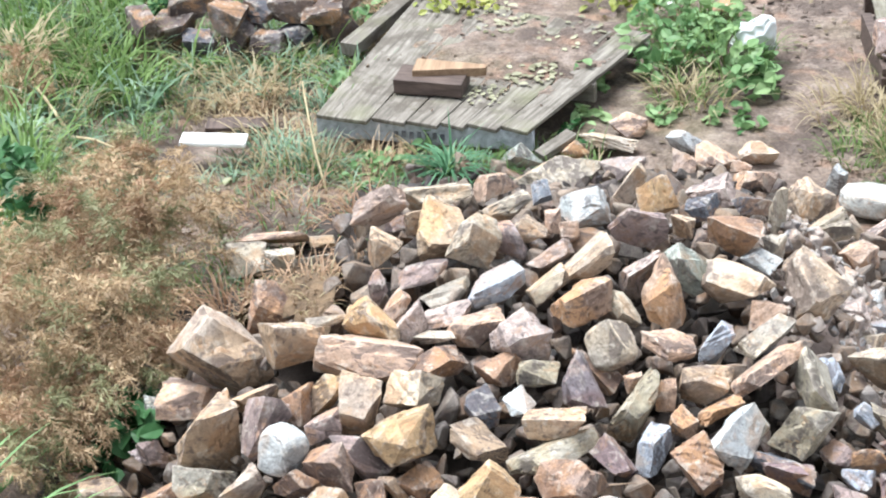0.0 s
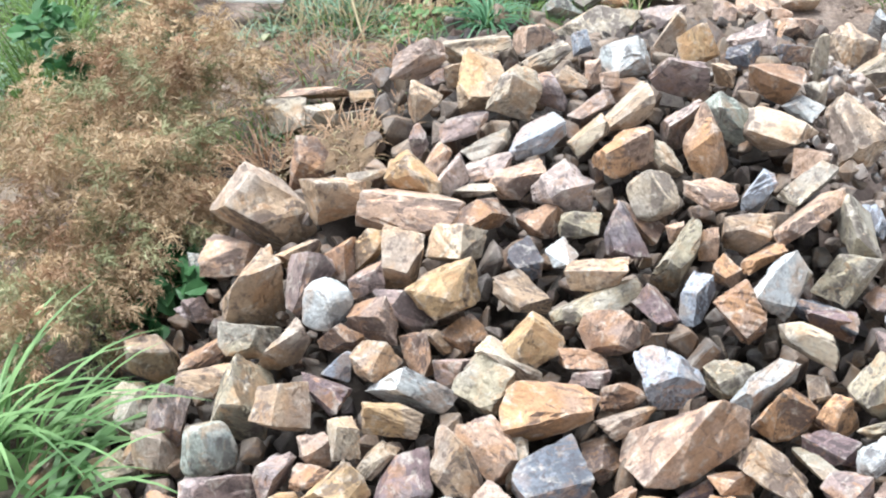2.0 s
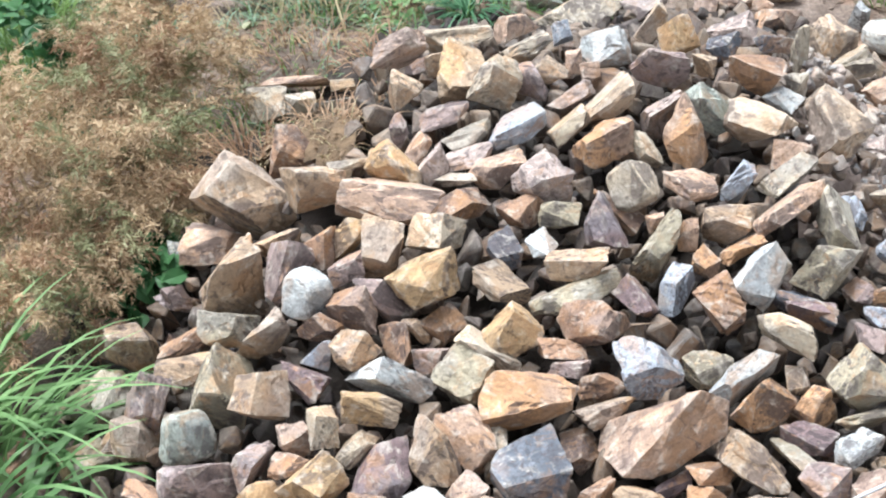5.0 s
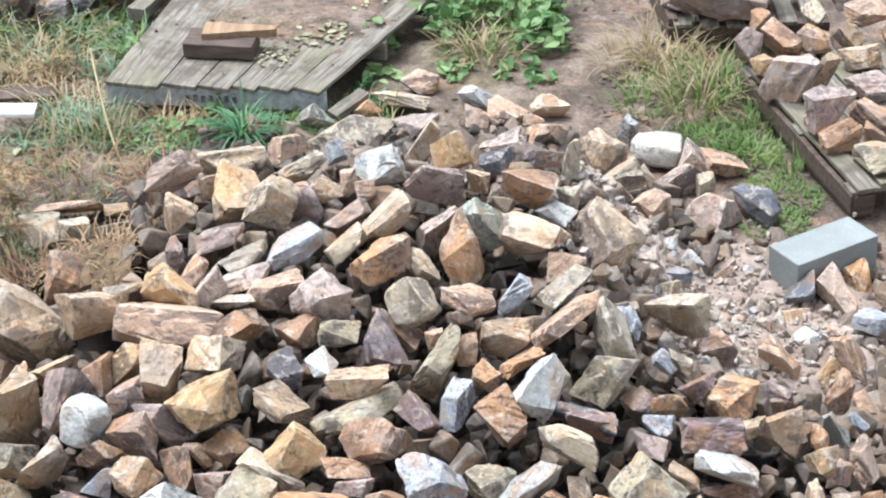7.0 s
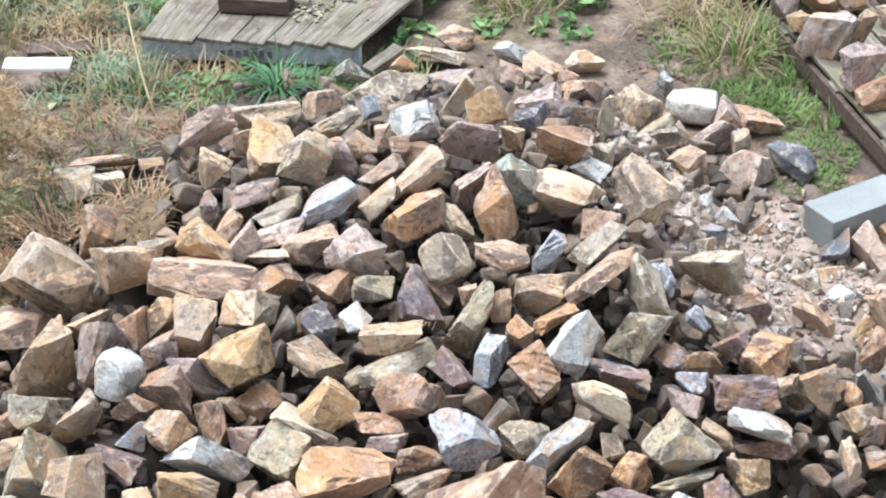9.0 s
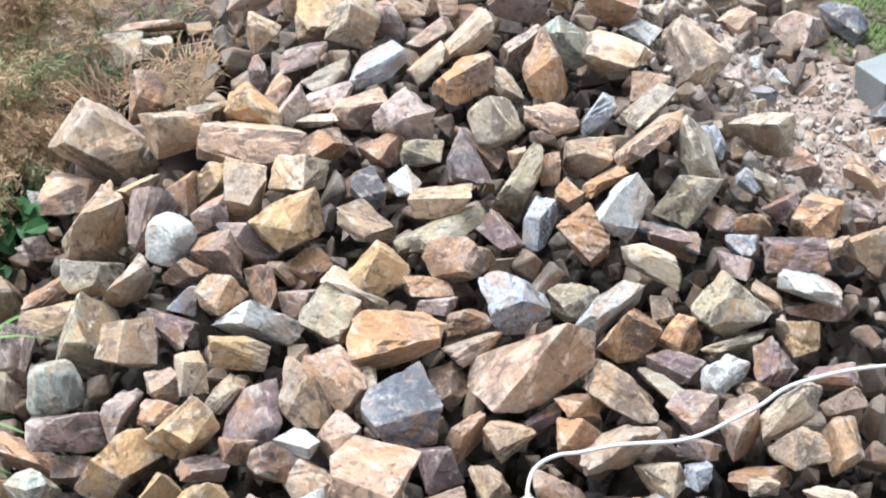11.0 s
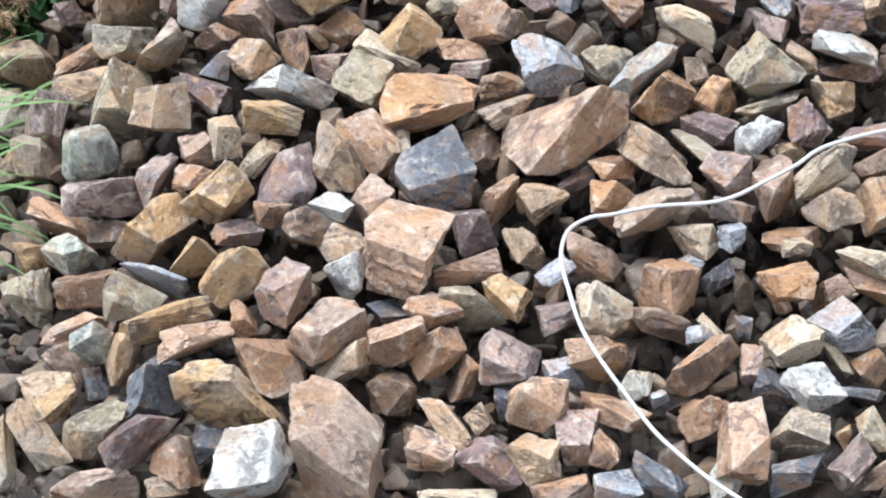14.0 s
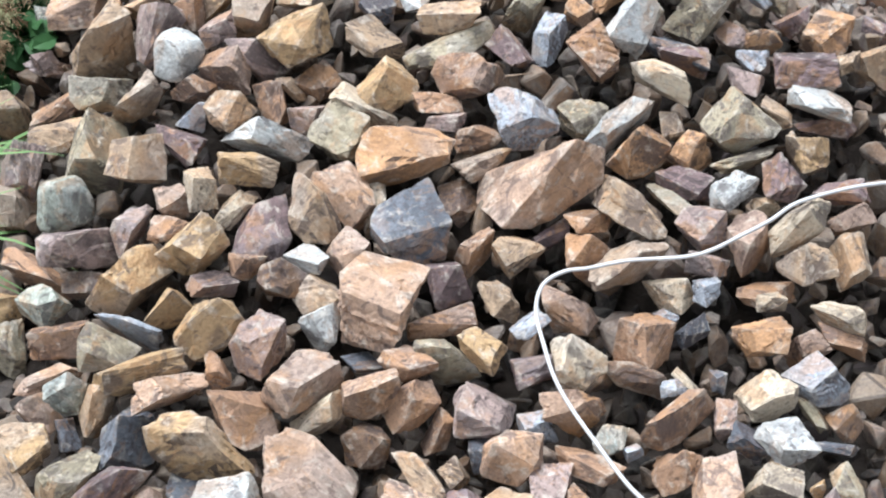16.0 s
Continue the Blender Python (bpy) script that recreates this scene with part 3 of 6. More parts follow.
stone(heap, BLOCKY[42], "pink", -1.66, 5.23, 0.22, 0.107, 0.153, 0.115, 102, -39, -54)
stone(heap, BLOCKY[29], "ochre", -1.68, 5.07, 0.24, 0.117, 0.183, 0.163, 13, 92, 43)
stone(heap, BLOCKY[39], "slate", -1.56, 5.17, 0.17, 0.104, 0.067, 0.089, 151, 118, 92)
stone(heap, BLOCKY[36], "slate", -1.35, 5.07, 0.25, 0.127, 0.196, 0.196, -155, 154, -45)
stone(heap, BLOCKY[46], "ochre", -1.10, 4.98, 0.30, 0.309, 0.233, 0.133, 96, 164, -8)
stone(heap, BLOCKY[15], "rust", -0.99, 5.11, 0.28, 0.204, 0.231, 0.136, -20, 140, 99)
stone(heap, BLOCKY[15], "cream", -1.72, 4.97, 0.16, 0.257, 0.138, 0.120, 160, -44, 126)
stone(heap, WEDGE[1], "olive", -1.52, 4.96, 0.20, 0.142, 0.139, 0.230, 102, -101, 130)
stone(heap, BLOCKY[5], "plum", -1.38, 4.83, 0.26, 0.130, 0.283, 0.151, -114, 144, 140)
stone(heap, BLOCKY[5], "rust", -1.25, 4.79, 0.19, 0.181, 0.153, 0.131, 168, 50, -46)
stone(heap, BLOCKY[7], "white", -1.00, 4.74, 0.24, 0.198, 0.252, 0.232, 131, -71, -133)
stone(heap, BLOCKY[5], "pink", -1.51, 4.74, 0.14, 0.157, 0.079, 0.275, 123, 99, -38)
stone(heap, WEDGE[4], "slate", -1.16, 4.91, 0.17, 0.096, 0.141, 0.122, -151, -102, -44)
stone(heap, BLOCKY[7], "tan", -1.29, 4.72, 0.17, 0.071, 0.127, 0.080, 151, -48, -36)
stone(heap, BLOCKY[1], "olive", -1.83, 4.93, 0.12, 0.081, 0.279, 0.101, -18, -11, -166)
stone(heap, BLOCKY[42], "pink", -0.75, 4.77, 0.24, 0.399, 0.251, 0.309, -136, -81, 116)
stone(heap, BLOCKY[11], "pink", -0.79, 5.19, 0.36, 0.159, 0.147, 0.279, 155, 81, -163)
stone(heap, BLOCKY[15], "cream", -0.74, 5.13, 0.28, 0.127, 0.103, 0.211, 140, -43, -126)
stone(heap, WEDGE[1], "white", -0.72, 5.46, 0.37, 0.140, 0.141, 0.135, 83, -51, 151)
stone(heap, BLOCKY[46], "pink", -0.57, 5.16, 0.35, 0.178, 0.191, 0.116, -180, 90, 97)
stone(heap, BLOCKY[18], "rust", -0.44, 5.15, 0.29, 0.169, 0.120, 0.103, 123, -123, -176)
stone(heap, BLOCKY[14], "rust", -0.45, 5.25, 0.37, 0.070, 0.174, 0.130, -78, 94, 141)
stone(heap, BLOCKY[46], "slate", -0.61, 5.36, 0.28, 0.127, 0.079, 0.038, -4, -14, -162)
stone(heap, WEDGE[1], "olive", -0.33, 5.32, 0.34, 0.159, 0.218, 0.101, -103, 155, -4)
stone(heap, BLOCKY[17], "rust", -0.35, 5.45, 0.36, 0.236, 0.103, 0.102, -39, -5, 12)
stone(heap, BLOCKY[14], "ochre", -0.21, 5.29, 0.39, 0.135, 0.145, 0.088, 170, 96, -144)
stone(heap, BLOCKY[25], "plum", -0.05, 5.27, 0.32, 0.163, 0.107, 0.117, -135, -164, -176)
stone(heap, WEDGE[3], "mauve", -0.22, 5.13, 0.27, 0.138, 0.208, 0.202, -130, 70, -139)
stone(heap, BLOCKY[2], "pink", -0.13, 4.92, 0.29, 0.156, 0.128, 0.196, -108, 79, -130)
stone(heap, BLOCKY[25], "pink", -0.45, 4.76, 0.24, 0.112, 0.112, 0.161, -122, 91, -138)
stone(heap, BLOCKY[5], "tan", -0.41, 4.90, 0.23, 0.074, 0.092, 0.244, 91, -93, 26)
stone(heap, BLOCKY[42], "plum", -0.27, 4.76, 0.19, 0.155, 0.189, 0.164, 125, 29, -144)
stone(heap, BLOCKY[38], "tan", -0.14, 4.73, 0.24, 0.114, 0.141, 0.155, -135, -76, -31)
stone(heap, BLOCKY[8], "brown", -0.59, 5.06, 0.20, 0.134, 0.105, 0.136, 110, 82, -115)
stone(heap, WEDGE[4], "rust", -0.36, 5.10, 0.21, 0.086, 0.161, 0.054, 62, 21, -23)
stone(heap, BLOCKY[33], "tan", -0.31, 4.96, 0.17, 0.096, 0.082, 0.093, 42, -51, -94)
stone(heap, BLOCKY[34], "slate", -0.23, 5.02, 0.19, 0.096, 0.091, 0.066, 157, 97, 152)
stone(heap, BLOCKY[30], "blue", -0.05, 5.11, 0.22, 0.117, 0.114, 0.103, 143, 77, 66)
stone(heap, BLOCKY[37], "mauve", -0.01, 4.84, 0.21, 0.132, 0.154, 0.141, 2, 90, -0)
stone(heap, BLOCKY[16], "cream", -0.38, 4.66, 0.16, 0.244, 0.089, 0.052, -170, -161, 5)
stone(heap, BLOCKY[47], "rust", -0.06, 4.66, 0.16, 0.186, 0.084, 0.084, 42, -15, -1)
stone(heap, BLOCKY[25], "cream", 0.08, 5.23, 0.36, 0.158, 0.125, 0.171, 44, 156, 70)
stone(heap, BLOCKY[12], "orange", 0.07, 5.12, 0.28, 0.111, 0.191, 0.154, -57, 165, 102)
stone(heap, BLOCKY[35], "rust", 0.05, 5.49, 0.38, 0.147, 0.211, 0.126, -58, 23, -157)
stone(heap, BLOCKY[35], "rust", 0.31, 5.35, 0.35, 0.212, 0.193, 0.150, 94, -87, 49)
stone(heap, BLOCKY[15], "slate", 0.46, 5.39, 0.35, 0.067, 0.098, 0.097, 80, 32, -53)
stone(heap, BLOCKY[15], "blue", 0.38, 5.45, 0.37, 0.043, 0.066, 0.072, -134, -152, -137)
stone(heap, BLOCKY[5], "brown", 0.27, 5.27, 0.27, 0.168, 0.089, 0.232, -66, 51, 103)
stone(heap, BLOCKY[10], "orange", 0.68, 5.31, 0.39, 0.126, 0.172, 0.167, -107, 52, -90)
stone(heap, BLOCKY[12], "cream", 0.93, 5.38, 0.41, 0.183, 0.084, 0.087, -82, -173, 143)
stone(heap, BLOCKY[39], "rust", 0.93, 5.34, 0.34, 0.092, 0.065, 0.193, 60, -59, -78)
stone(heap, BLOCKY[39], "rust", 0.82, 5.32, 0.33, 0.159, 0.089, 0.127, -84, -57, -78)
stone(heap, BLOCKY[45], "blue", 0.84, 5.15, 0.33, 0.159, 0.162, 0.141, -132, -61, 165)
stone(heap, BLOCKY[42], "cream", 0.67, 5.10, 0.33, 0.144, 0.143, 0.168, 109, -94, 91)
stone(heap, BLOCKY[1], "rust", 0.38, 5.04, 0.32, 0.109, 0.253, 0.147, 12, -8, -45)
stone(heap, BLOCKY[30], "white", 0.72, 4.94, 0.29, 0.103, 0.154, 0.167, -80, -80, -84)
stone(heap, BLOCKY[43], "mauve", 0.54, 5.07, 0.27, 0.091, 0.075, 0.125, -12, -108, 100)
stone(heap, BLOCKY[36], "slate", 0.61, 5.00, 0.24, 0.098, 0.089, 0.139, -69, 173, -101)
stone(heap, BLOCKY[38], "olive", 0.81, 5.09, 0.27, 0.057, 0.038, 0.142, 161, 55, 105)
stone(heap, WEDGE[4], "brown", 0.92, 5.04, 0.26, 0.091, 0.117, 0.108, 120, -159, 92)
stone(heap, BLOCKY[4], "slate", 0.88, 4.96, 0.24, 0.038, 0.132, 0.094, -177, 140, 77)
stone(heap, BLOCKY[28], "pink", 0.49, 4.76, 0.25, 0.155, 0.141, 0.263, 105, 15, 7)
stone(heap, BLOCKY[17], "rust", 0.38, 4.90, 0.22, 0.184, 0.121, 0.086, 66, -140, 154)
stone(heap, BLOCKY[9], "cream", 0.67, 4.78, 0.25, 0.205, 0.103, 0.156, -162, -60, -34)
stone(heap, BLOCKY[15], "slate", 0.65, 4.69, 0.17, 0.126, 0.178, 0.077, 76, 87, -17)
stone(heap, BLOCKY[28], "mauve", 0.82, 4.68, 0.23, 0.163, 0.124, 0.099, -108, 164, 38)
stone(heap, BLOCKY[29], "olive", 0.90, 4.84, 0.20, 0.071, 0.110, 0.131, 14, 45, 175)
stone(heap, WEDGE[0], "bolive", 0.19, 5.01, 0.26, 0.082, 0.130, 0.095, -11, -55, 164)
stone(heap, WEDGE[2], "rust", 0.11, 4.93, 0.23, 0.109, 0.237, 0.083, -4, -24, -115)
stone(heap, BLOCKY[22], "blue", 0.25, 4.97, 0.24, 0.053, 0.063, 0.036, -67, 78, 44)
stone(heap, BLOCKY[29], "rust", 0.07, 4.79, 0.19, 0.101, 0.102, 0.106, 24, 72, -172)
stone(heap, BLOCKY[25], "blue", 0.10, 4.67, 0.17, 0.141, 0.128, 0.108, 62, -10, -167)
stone(heap, BLOCKY[8], "bolive", 0.43, 4.68, 0.16, 0.108, 0.091, 0.123, -136, -9, 133)
stone(heap, BLOCKY[37], "cream", 0.43, 5.21, 0.30, 0.059, 0.113, 0.034, 133, -39, -87)
stone(heap, BLOCKY[31], "blue", 0.39, 5.19, 0.30, 0.055, 0.068, 0.075, 128, -53, 103)
stone(heap, BLOCKY[31], "slate", 0.53, 5.21, 0.30, 0.075, 0.044, 0.053, -17, 65, -86)
stone(heap, BLOCKY[1], "ochre", 0.81, 4.82, 0.20, 0.078, 0.026, 0.066, -127, -108, -19)
stone(heap, WEDGE[2], "pink", 0.89, 4.68, 0.16, 0.058, 0.057, 0.128, -26, 124, 156)
stone(heap, BLOCKY[9], "tan", -1.59, 6.77, 0.59, 0.321, 0.242, 0.141, -143, 78, 150)
stone(heap, ROUND[1], "white", -1.27, 6.53, 0.69, 0.172, 0.146, 0.152, 9, 103, 54)
stone(heap, WEDGE[2], "tan", -1.62, 7.23, 0.63, 0.289, 0.407, 0.254, -107, -129, -138)
stone(heap, BLOCKY[14], "pink", -1.74, 7.14, 0.50, 0.120, 0.251, 0.234, -94, -105, -88)
stone(heap, BLOCKY[20], "rust", -1.46, 7.50, 0.67, 0.171, 0.207, 0.198, 27, 49, 145)
stone(heap, WEDGE[2], "tan", -1.31, 7.15, 0.76, 0.210, 0.169, 0.256, 50, 97, 82)
stone(heap, BLOCKY[35], "pink", -1.05, 7.05, 0.74, 0.407, 0.348, 0.155, -155, 16, 135)
stone(heap, BLOCKY[10], "tan", -1.03, 6.74, 0.74, 0.187, 0.217, 0.167, -99, 161, 81)
stone(heap, BLOCKY[7], "ochre", -1.16, 6.85, 0.72, 0.117, 0.103, 0.191, 141, -14, -132)
stone(heap, BLOCKY[4], "tan", -1.43, 6.90, 0.66, 0.194, 0.071, 0.070, -68, -172, 47)
stone(heap, WEDGE[2], "rust", -1.28, 6.81, 0.69, 0.160, 0.116, 0.141, 122, 55, -80)
stone(heap, WEDGE[1], "mauve", -1.38, 6.70, 0.66, 0.214, 0.160, 0.236, 43, 152, -54)
stone(heap, BLOCKY[4], "mauve", -1.15, 6.70, 0.68, 0.083, 0.101, 0.140, 4, -64, 170)
stone(heap, BLOCKY[29], "ochre", -0.85, 6.59, 0.71, 0.175, 0.184, 0.244, 68, 126, 126)
stone(heap, BLOCKY[14], "mauve", -1.01, 6.55, 0.65, 0.100, 0.103, 0.260, 24, 28, -105)
stone(heap, BLOCKY[8], "ochre", -1.02, 7.24, 0.77, 0.204, 0.179, 0.147, 102, 61, -15)
stone(heap, WEDGE[1], "mauve", -1.02, 7.44, 0.80, 0.094, 0.146, 0.060, -102, -173, -99)
stone(heap, BLOCKY[42], "rose", -0.94, 7.35, 0.79, 0.132, 0.068, 0.121, 97, 133, 6)
stone(heap, BLOCKY[39], "fawn", -0.87, 7.25, 0.76, 0.151, 0.080, 0.133, 10, 144, 14)
stone(heap, BLOCKY[5], "mauve", -0.86, 7.55, 0.81, 0.114, 0.080, 0.225, 111, 5, -93)
stone(heap, WEDGE[4], "buff", -1.03, 7.73, 0.82, 0.172, 0.073, 0.143, 49, -92, 127)
stone(heap, BLOCKY[5], "cream", -1.20, 7.26, 0.78, 0.055, 0.032, 0.181, -86, -176, -59)
stone(heap, BLOCKY[4], "cream", -0.83, 6.81, 0.76, 0.144, 0.176, 0.157, -119, -127, -96)
stone(heap, BLOCKY[22], "bolive", -1.93, 7.33, 0.33, 0.086, 0.078, 0.082, 25, -55, 93)
stone(heap, BLOCKY[2], "blue", -0.57, 7.40, 0.84, 0.243, 0.127, 0.123, 101, -170, -139)
stone(heap, BLOCKY[42], "sand", -0.76, 7.42, 0.79, 0.200, 0.101, 0.081, -20, -17, 10)
stone(heap, BLOCKY[40], "fawn", -0.76, 7.30, 0.77, 0.149, 0.063, 0.223, 65, 171, -115)
stone(heap, BLOCKY[5], "rose", -0.63, 7.23, 0.77, 0.228, 0.137, 0.135, 20, 179, -137)
stone(heap, BLOCKY[12], "fawn", -0.46, 7.10, 0.80, 0.174, 0.159, 0.198, -70, -79, -74)
stone(heap, WEDGE[1], "rust", -0.53, 7.00, 0.74, 0.122, 0.125, 0.151, 121, 175, 132)
stone(heap, BLOCKY[7], "cream", -0.78, 7.17, 0.76, 0.039, 0.073, 0.172, 171, -71, 157)
stone(heap, BLOCKY[18], "rust", -0.77, 7.03, 0.74, 0.171, 0.162, 0.119, -120, 145, 17)
stone(heap, BLOCKY[11], "olive", -0.39, 6.97, 0.73, 0.100, 0.079, 0.163, 79, 48, -92)
stone(heap, BLOCKY[9], "white", -0.45, 6.82, 0.70, 0.072, 0.096, 0.113, -144, 55, 172)
stone(heap, BLOCKY[3], "slate", -0.59, 6.80, 0.69, 0.094, 0.114, 0.143, 51, -82, -116)
stone(heap, BLOCKY[39], "tan", -0.32, 6.65, 0.72, 0.230, 0.099, 0.140, -3, -178, -5)
stone(heap, BLOCKY[4], "tan", -0.59, 6.63, 0.66, 0.076, 0.167, 0.196, 140, -113, 179)
stone(heap, BLOCKY[20], "olive", -0.32, 6.58, 0.65, 0.333, 0.158, 0.096, 146, 178, -135)
stone(heap, BLOCKY[34], "plum", -0.11, 6.57, 0.64, 0.170, 0.120, 0.084, -41, 154, 132)
stone(heap, WEDGE[0], "plum", -0.24, 6.86, 0.76, 0.237, 0.131, 0.146, 64, -125, -43)
stone(heap, ROUND[1], "cream", -0.13, 7.05, 0.80, 0.175, 0.186, 0.114, -58, -137, -56)
stone(heap, WEDGE[1], "rust", -0.19, 7.06, 0.69, 0.084, 0.189, 0.212, -37, -30, 48)
stone(heap, BLOCKY[46], "olive", -0.03, 6.81, 0.69, 0.259, 0.193, 0.111, -115, 157, 50)
stone(heap, BLOCKY[20], "pink", -0.04, 6.92, 0.73, 0.085, 0.069, 0.044, -46, 100, -119)
stone(heap, BLOCKY[34], "orange", 0.08, 6.86, 0.71, 0.127, 0.077, 0.090, 176, 114, 75)
stone(heap, BLOCKY[8], "tan", 0.22, 6.92, 0.73, 0.162, 0.131, 0.190, -67, 104, -74)
stone(heap, BLOCKY[3], "orange", 0.13, 6.72, 0.68, 0.093, 0.086, 0.095, 35, -82, -82)
stone(heap, BLOCKY[18], "blue", 0.02, 6.60, 0.65, 0.174, 0.129, 0.108, -27, 97, 114)
stone(heap, BLOCKY[37], "rust", 0.19, 6.47, 0.68, 0.190, 0.179, 0.145, -126, 126, -89)
stone(heap, BLOCKY[24], "pink", 0.09, 7.05, 0.80, 0.176, 0.077, 0.160, -101, -172, 36)
stone(heap, WEDGE[1], "orange", 0.06, 7.35, 0.84, 0.231, 0.217, 0.164, -173, 69, 19)
stone(heap, BLOCKY[37], "orange", -0.23, 7.31, 0.84, 0.161, 0.223, 0.153, 26, -78, 91)
stone(heap, WEDGE[1], "buff", -0.22, 7.57, 0.84, 0.276, 0.190, 0.107, 154, -38, 29)
stone(heap, BLOCKY[4], "cream", -0.37, 7.48, 0.80, 0.202, 0.103, 0.082, -158, 39, -175)
stone(heap, BLOCKY[46], "fawn", -0.02, 7.55, 0.81, 0.213, 0.159, 0.087, -18, 104, -83)
stone(heap, BLOCKY[18], "sand", -0.08, 7.33, 0.78, 0.136, 0.124, 0.068, -142, 33, 40)
stone(heap, BLOCKY[20], "bolive", 0.16, 7.50, 0.86, 0.129, 0.197, 0.114, -136, -19, 94)
stone(heap, BLOCKY[34], "fawn", -0.36, 7.70, 0.80, 0.064, 0.141, 0.179, -33, 139, 133)
stone(heap, BLOCKY[8], "buff", 0.34, 7.42, 0.85, 0.157, 0.273, 0.166, -9, -58, -125)
stone(heap, WEDGE[3], "buff", 0.63, 7.58, 0.75, 0.245, 0.155, 0.303, 120, 175, -145)
stone(heap, BLOCKY[39], "white", 0.44, 7.64, 0.82, 0.115, 0.098, 0.118, -29, 35, 127)
stone(heap, BLOCKY[21], "rose", 0.46, 7.29, 0.78, 0.121, 0.062, 0.153, 109, -65, 77)
stone(heap, BLOCKY[39], "sand", 0.45, 7.18, 0.76, 0.065, 0.244, 0.122, 52, -113, 72)
stone(heap, BLOCKY[11], "blue", 0.26, 7.14, 0.75, 0.184, 0.081, 0.077, 118, 123, 8)
stone(heap, BLOCKY[40], "pink", 0.45, 6.93, 0.79, 0.304, 0.152, 0.073, 39, 3, -130)
stone(heap, WEDGE[4], "olive", 0.60, 6.89, 0.75, 0.136, 0.233, 0.170, 156, 165, 2)
stone(heap, BLOCKY[45], "olive", 0.57, 6.63, 0.74, 0.248, 0.146, 0.187, -18, -164, 58)
stone(heap, BLOCKY[29], "white", 0.34, 6.59, 0.72, 0.182, 0.105, 0.228, 142, 49, 14)
stone(heap, BLOCKY[37], "slate", 0.49, 6.52, 0.64, 0.086, 0.110, 0.268, -81, -155, -124)
stone(heap, BLOCKY[26], "orange", 0.27, 6.79, 0.70, 0.050, 0.095, 0.177, -114, -67, 147)
stone(heap, BLOCKY[7], "blue", 0.69, 7.04, 0.69, 0.060, 0.143, 0.080, -23, 39, 174)
stone(heap, BLOCKY[25], "cream", 0.91, 7.27, 0.56, 0.213, 0.242, 0.100, -40, 69, 24)
stone(heap, BLOCKY[31], "mauve", 1.05, 7.56, 0.23, 0.164, 0.163, 0.206, 80, -62, -62)
stone(heap, WEDGE[2], "orange", 1.01, 6.58, 0.65, 0.146, 0.201, 0.166, -106, -61, -113)
stone(side_heap, BLOCKY[15], "pink", 1.37, 7.62, 0.06, 0.227, 0.237, 0.085, -30, -70, -99)
stone(heap, BLOCKY[5], "orange", 0.78, 6.55, 0.65, 0.127, 0.053, 0.109, 160, 37, 162)
stone(heap, BLOCKY[20], "mauve", 0.67, 6.59, 0.65, 0.059, 0.106, 0.095, 11, -60, -163)
stone(heap, WEDGE[4], "plum", 0.89, 6.64, 0.67, 0.098, 0.135, 0.082, -141, 152, 95)
stone(heap, BLOCKY[26], "blue", 0.79, 6.79, 0.68, 0.099, 0.075, 0.067, 125, -142, -3)
stone(heap, BLOCKY[15], "olive", 0.84, 6.78, 0.67, 0.073, 0.102, 0.087, 2, -175, 70)
stone(heap, BLOCKY[34], "tan", 1.19, 6.50, 0.58, 0.124, 0.185, 0.095, 163, -71, 130)
stone(heap, BLOCKY[22], "plum", 1.21, 6.79, 0.49, 0.129, 0.114, 0.059, -137, -77, -173)
stone(heap, BLOCKY[31], "tan", 1.06, 6.46, 0.61, 0.063, 0.096, 0.069, 18, -170, 62)
stone(heap, BLOCKY[15], "rose", -1.07, 7.95, 0.88, 0.147, 0.224, 0.108, 140, 139, -121)
stone(heap, BLOCKY[45], "cream", -0.87, 8.24, 0.76, 0.109, 0.217, 0.285, -83, -112, -79)
stone(heap, WEDGE[0], "ochre", -0.82, 7.88, 0.82, 0.153, 0.202, 0.265, 31, 56, 129)
stone(heap, BLOCKY[17], "cream", -0.66, 7.69, 0.87, 0.186, 0.137, 0.204, -17, -150, 25)
stone(heap, BLOCKY[8], "mauve", -0.53, 7.79, 0.82, 0.149, 0.124, 0.086, 41, 79, -66)
stone(heap, WEDGE[2], "rose", -0.64, 8.54, 0.65, 0.126, 0.121, 0.219, 138, -73, 91)
stone(heap, WEDGE[3], "bolive", -0.62, 9.90, 0.04, 0.124, 0.205, 0.160, 141, -8, 76)
stone(heap, BLOCKY[15], "sand", -0.41, 9.73, 0.07, 0.380, 0.280, 0.131, -151, -174, -124)
stone(heap, BLOCKY[14], "sand", -0.56, 8.10, 0.79, 0.090, 0.205, 0.140, 29, 138, 135)
stone(heap, BLOCKY[10], "blue", -0.43, 8.33, 0.74, 0.049, 0.104, 0.098, 82, -145, 123)
stone(heap, BLOCKY[35], "white", -0.23, 8.09, 0.79, 0.235, 0.145, 0.151, 152, -32, -38)
stone(heap, BLOCKY[1], "buff", -0.06, 8.70, 0.57, 0.101, 0.223, 0.090, 92, 148, -176)
stone(heap, BLOCKY[0], "ochre", 0.04, 8.07, 0.86, 0.162, 0.165, 0.071, -76, -121, -49)
stone(heap, WEDGE[0], "mauve", -0.02, 7.79, 0.90, 0.124, 0.239, 0.214, -161, -152, -89)
stone(heap, BLOCKY[39], "white", 0.18, 10.11, 0.05, 0.148, 0.096, 0.127, 157, 156, -35)
stone(heap, BLOCKY[3], "rose", 0.19, 9.87, 0.04, 0.135, 0.121, 0.125, 41, -4, 165)
stone(heap, BLOCKY[29], "rose", 0.33, 9.95, 0.03, 0.100, 0.164, 0.205, -44, 88, 107)
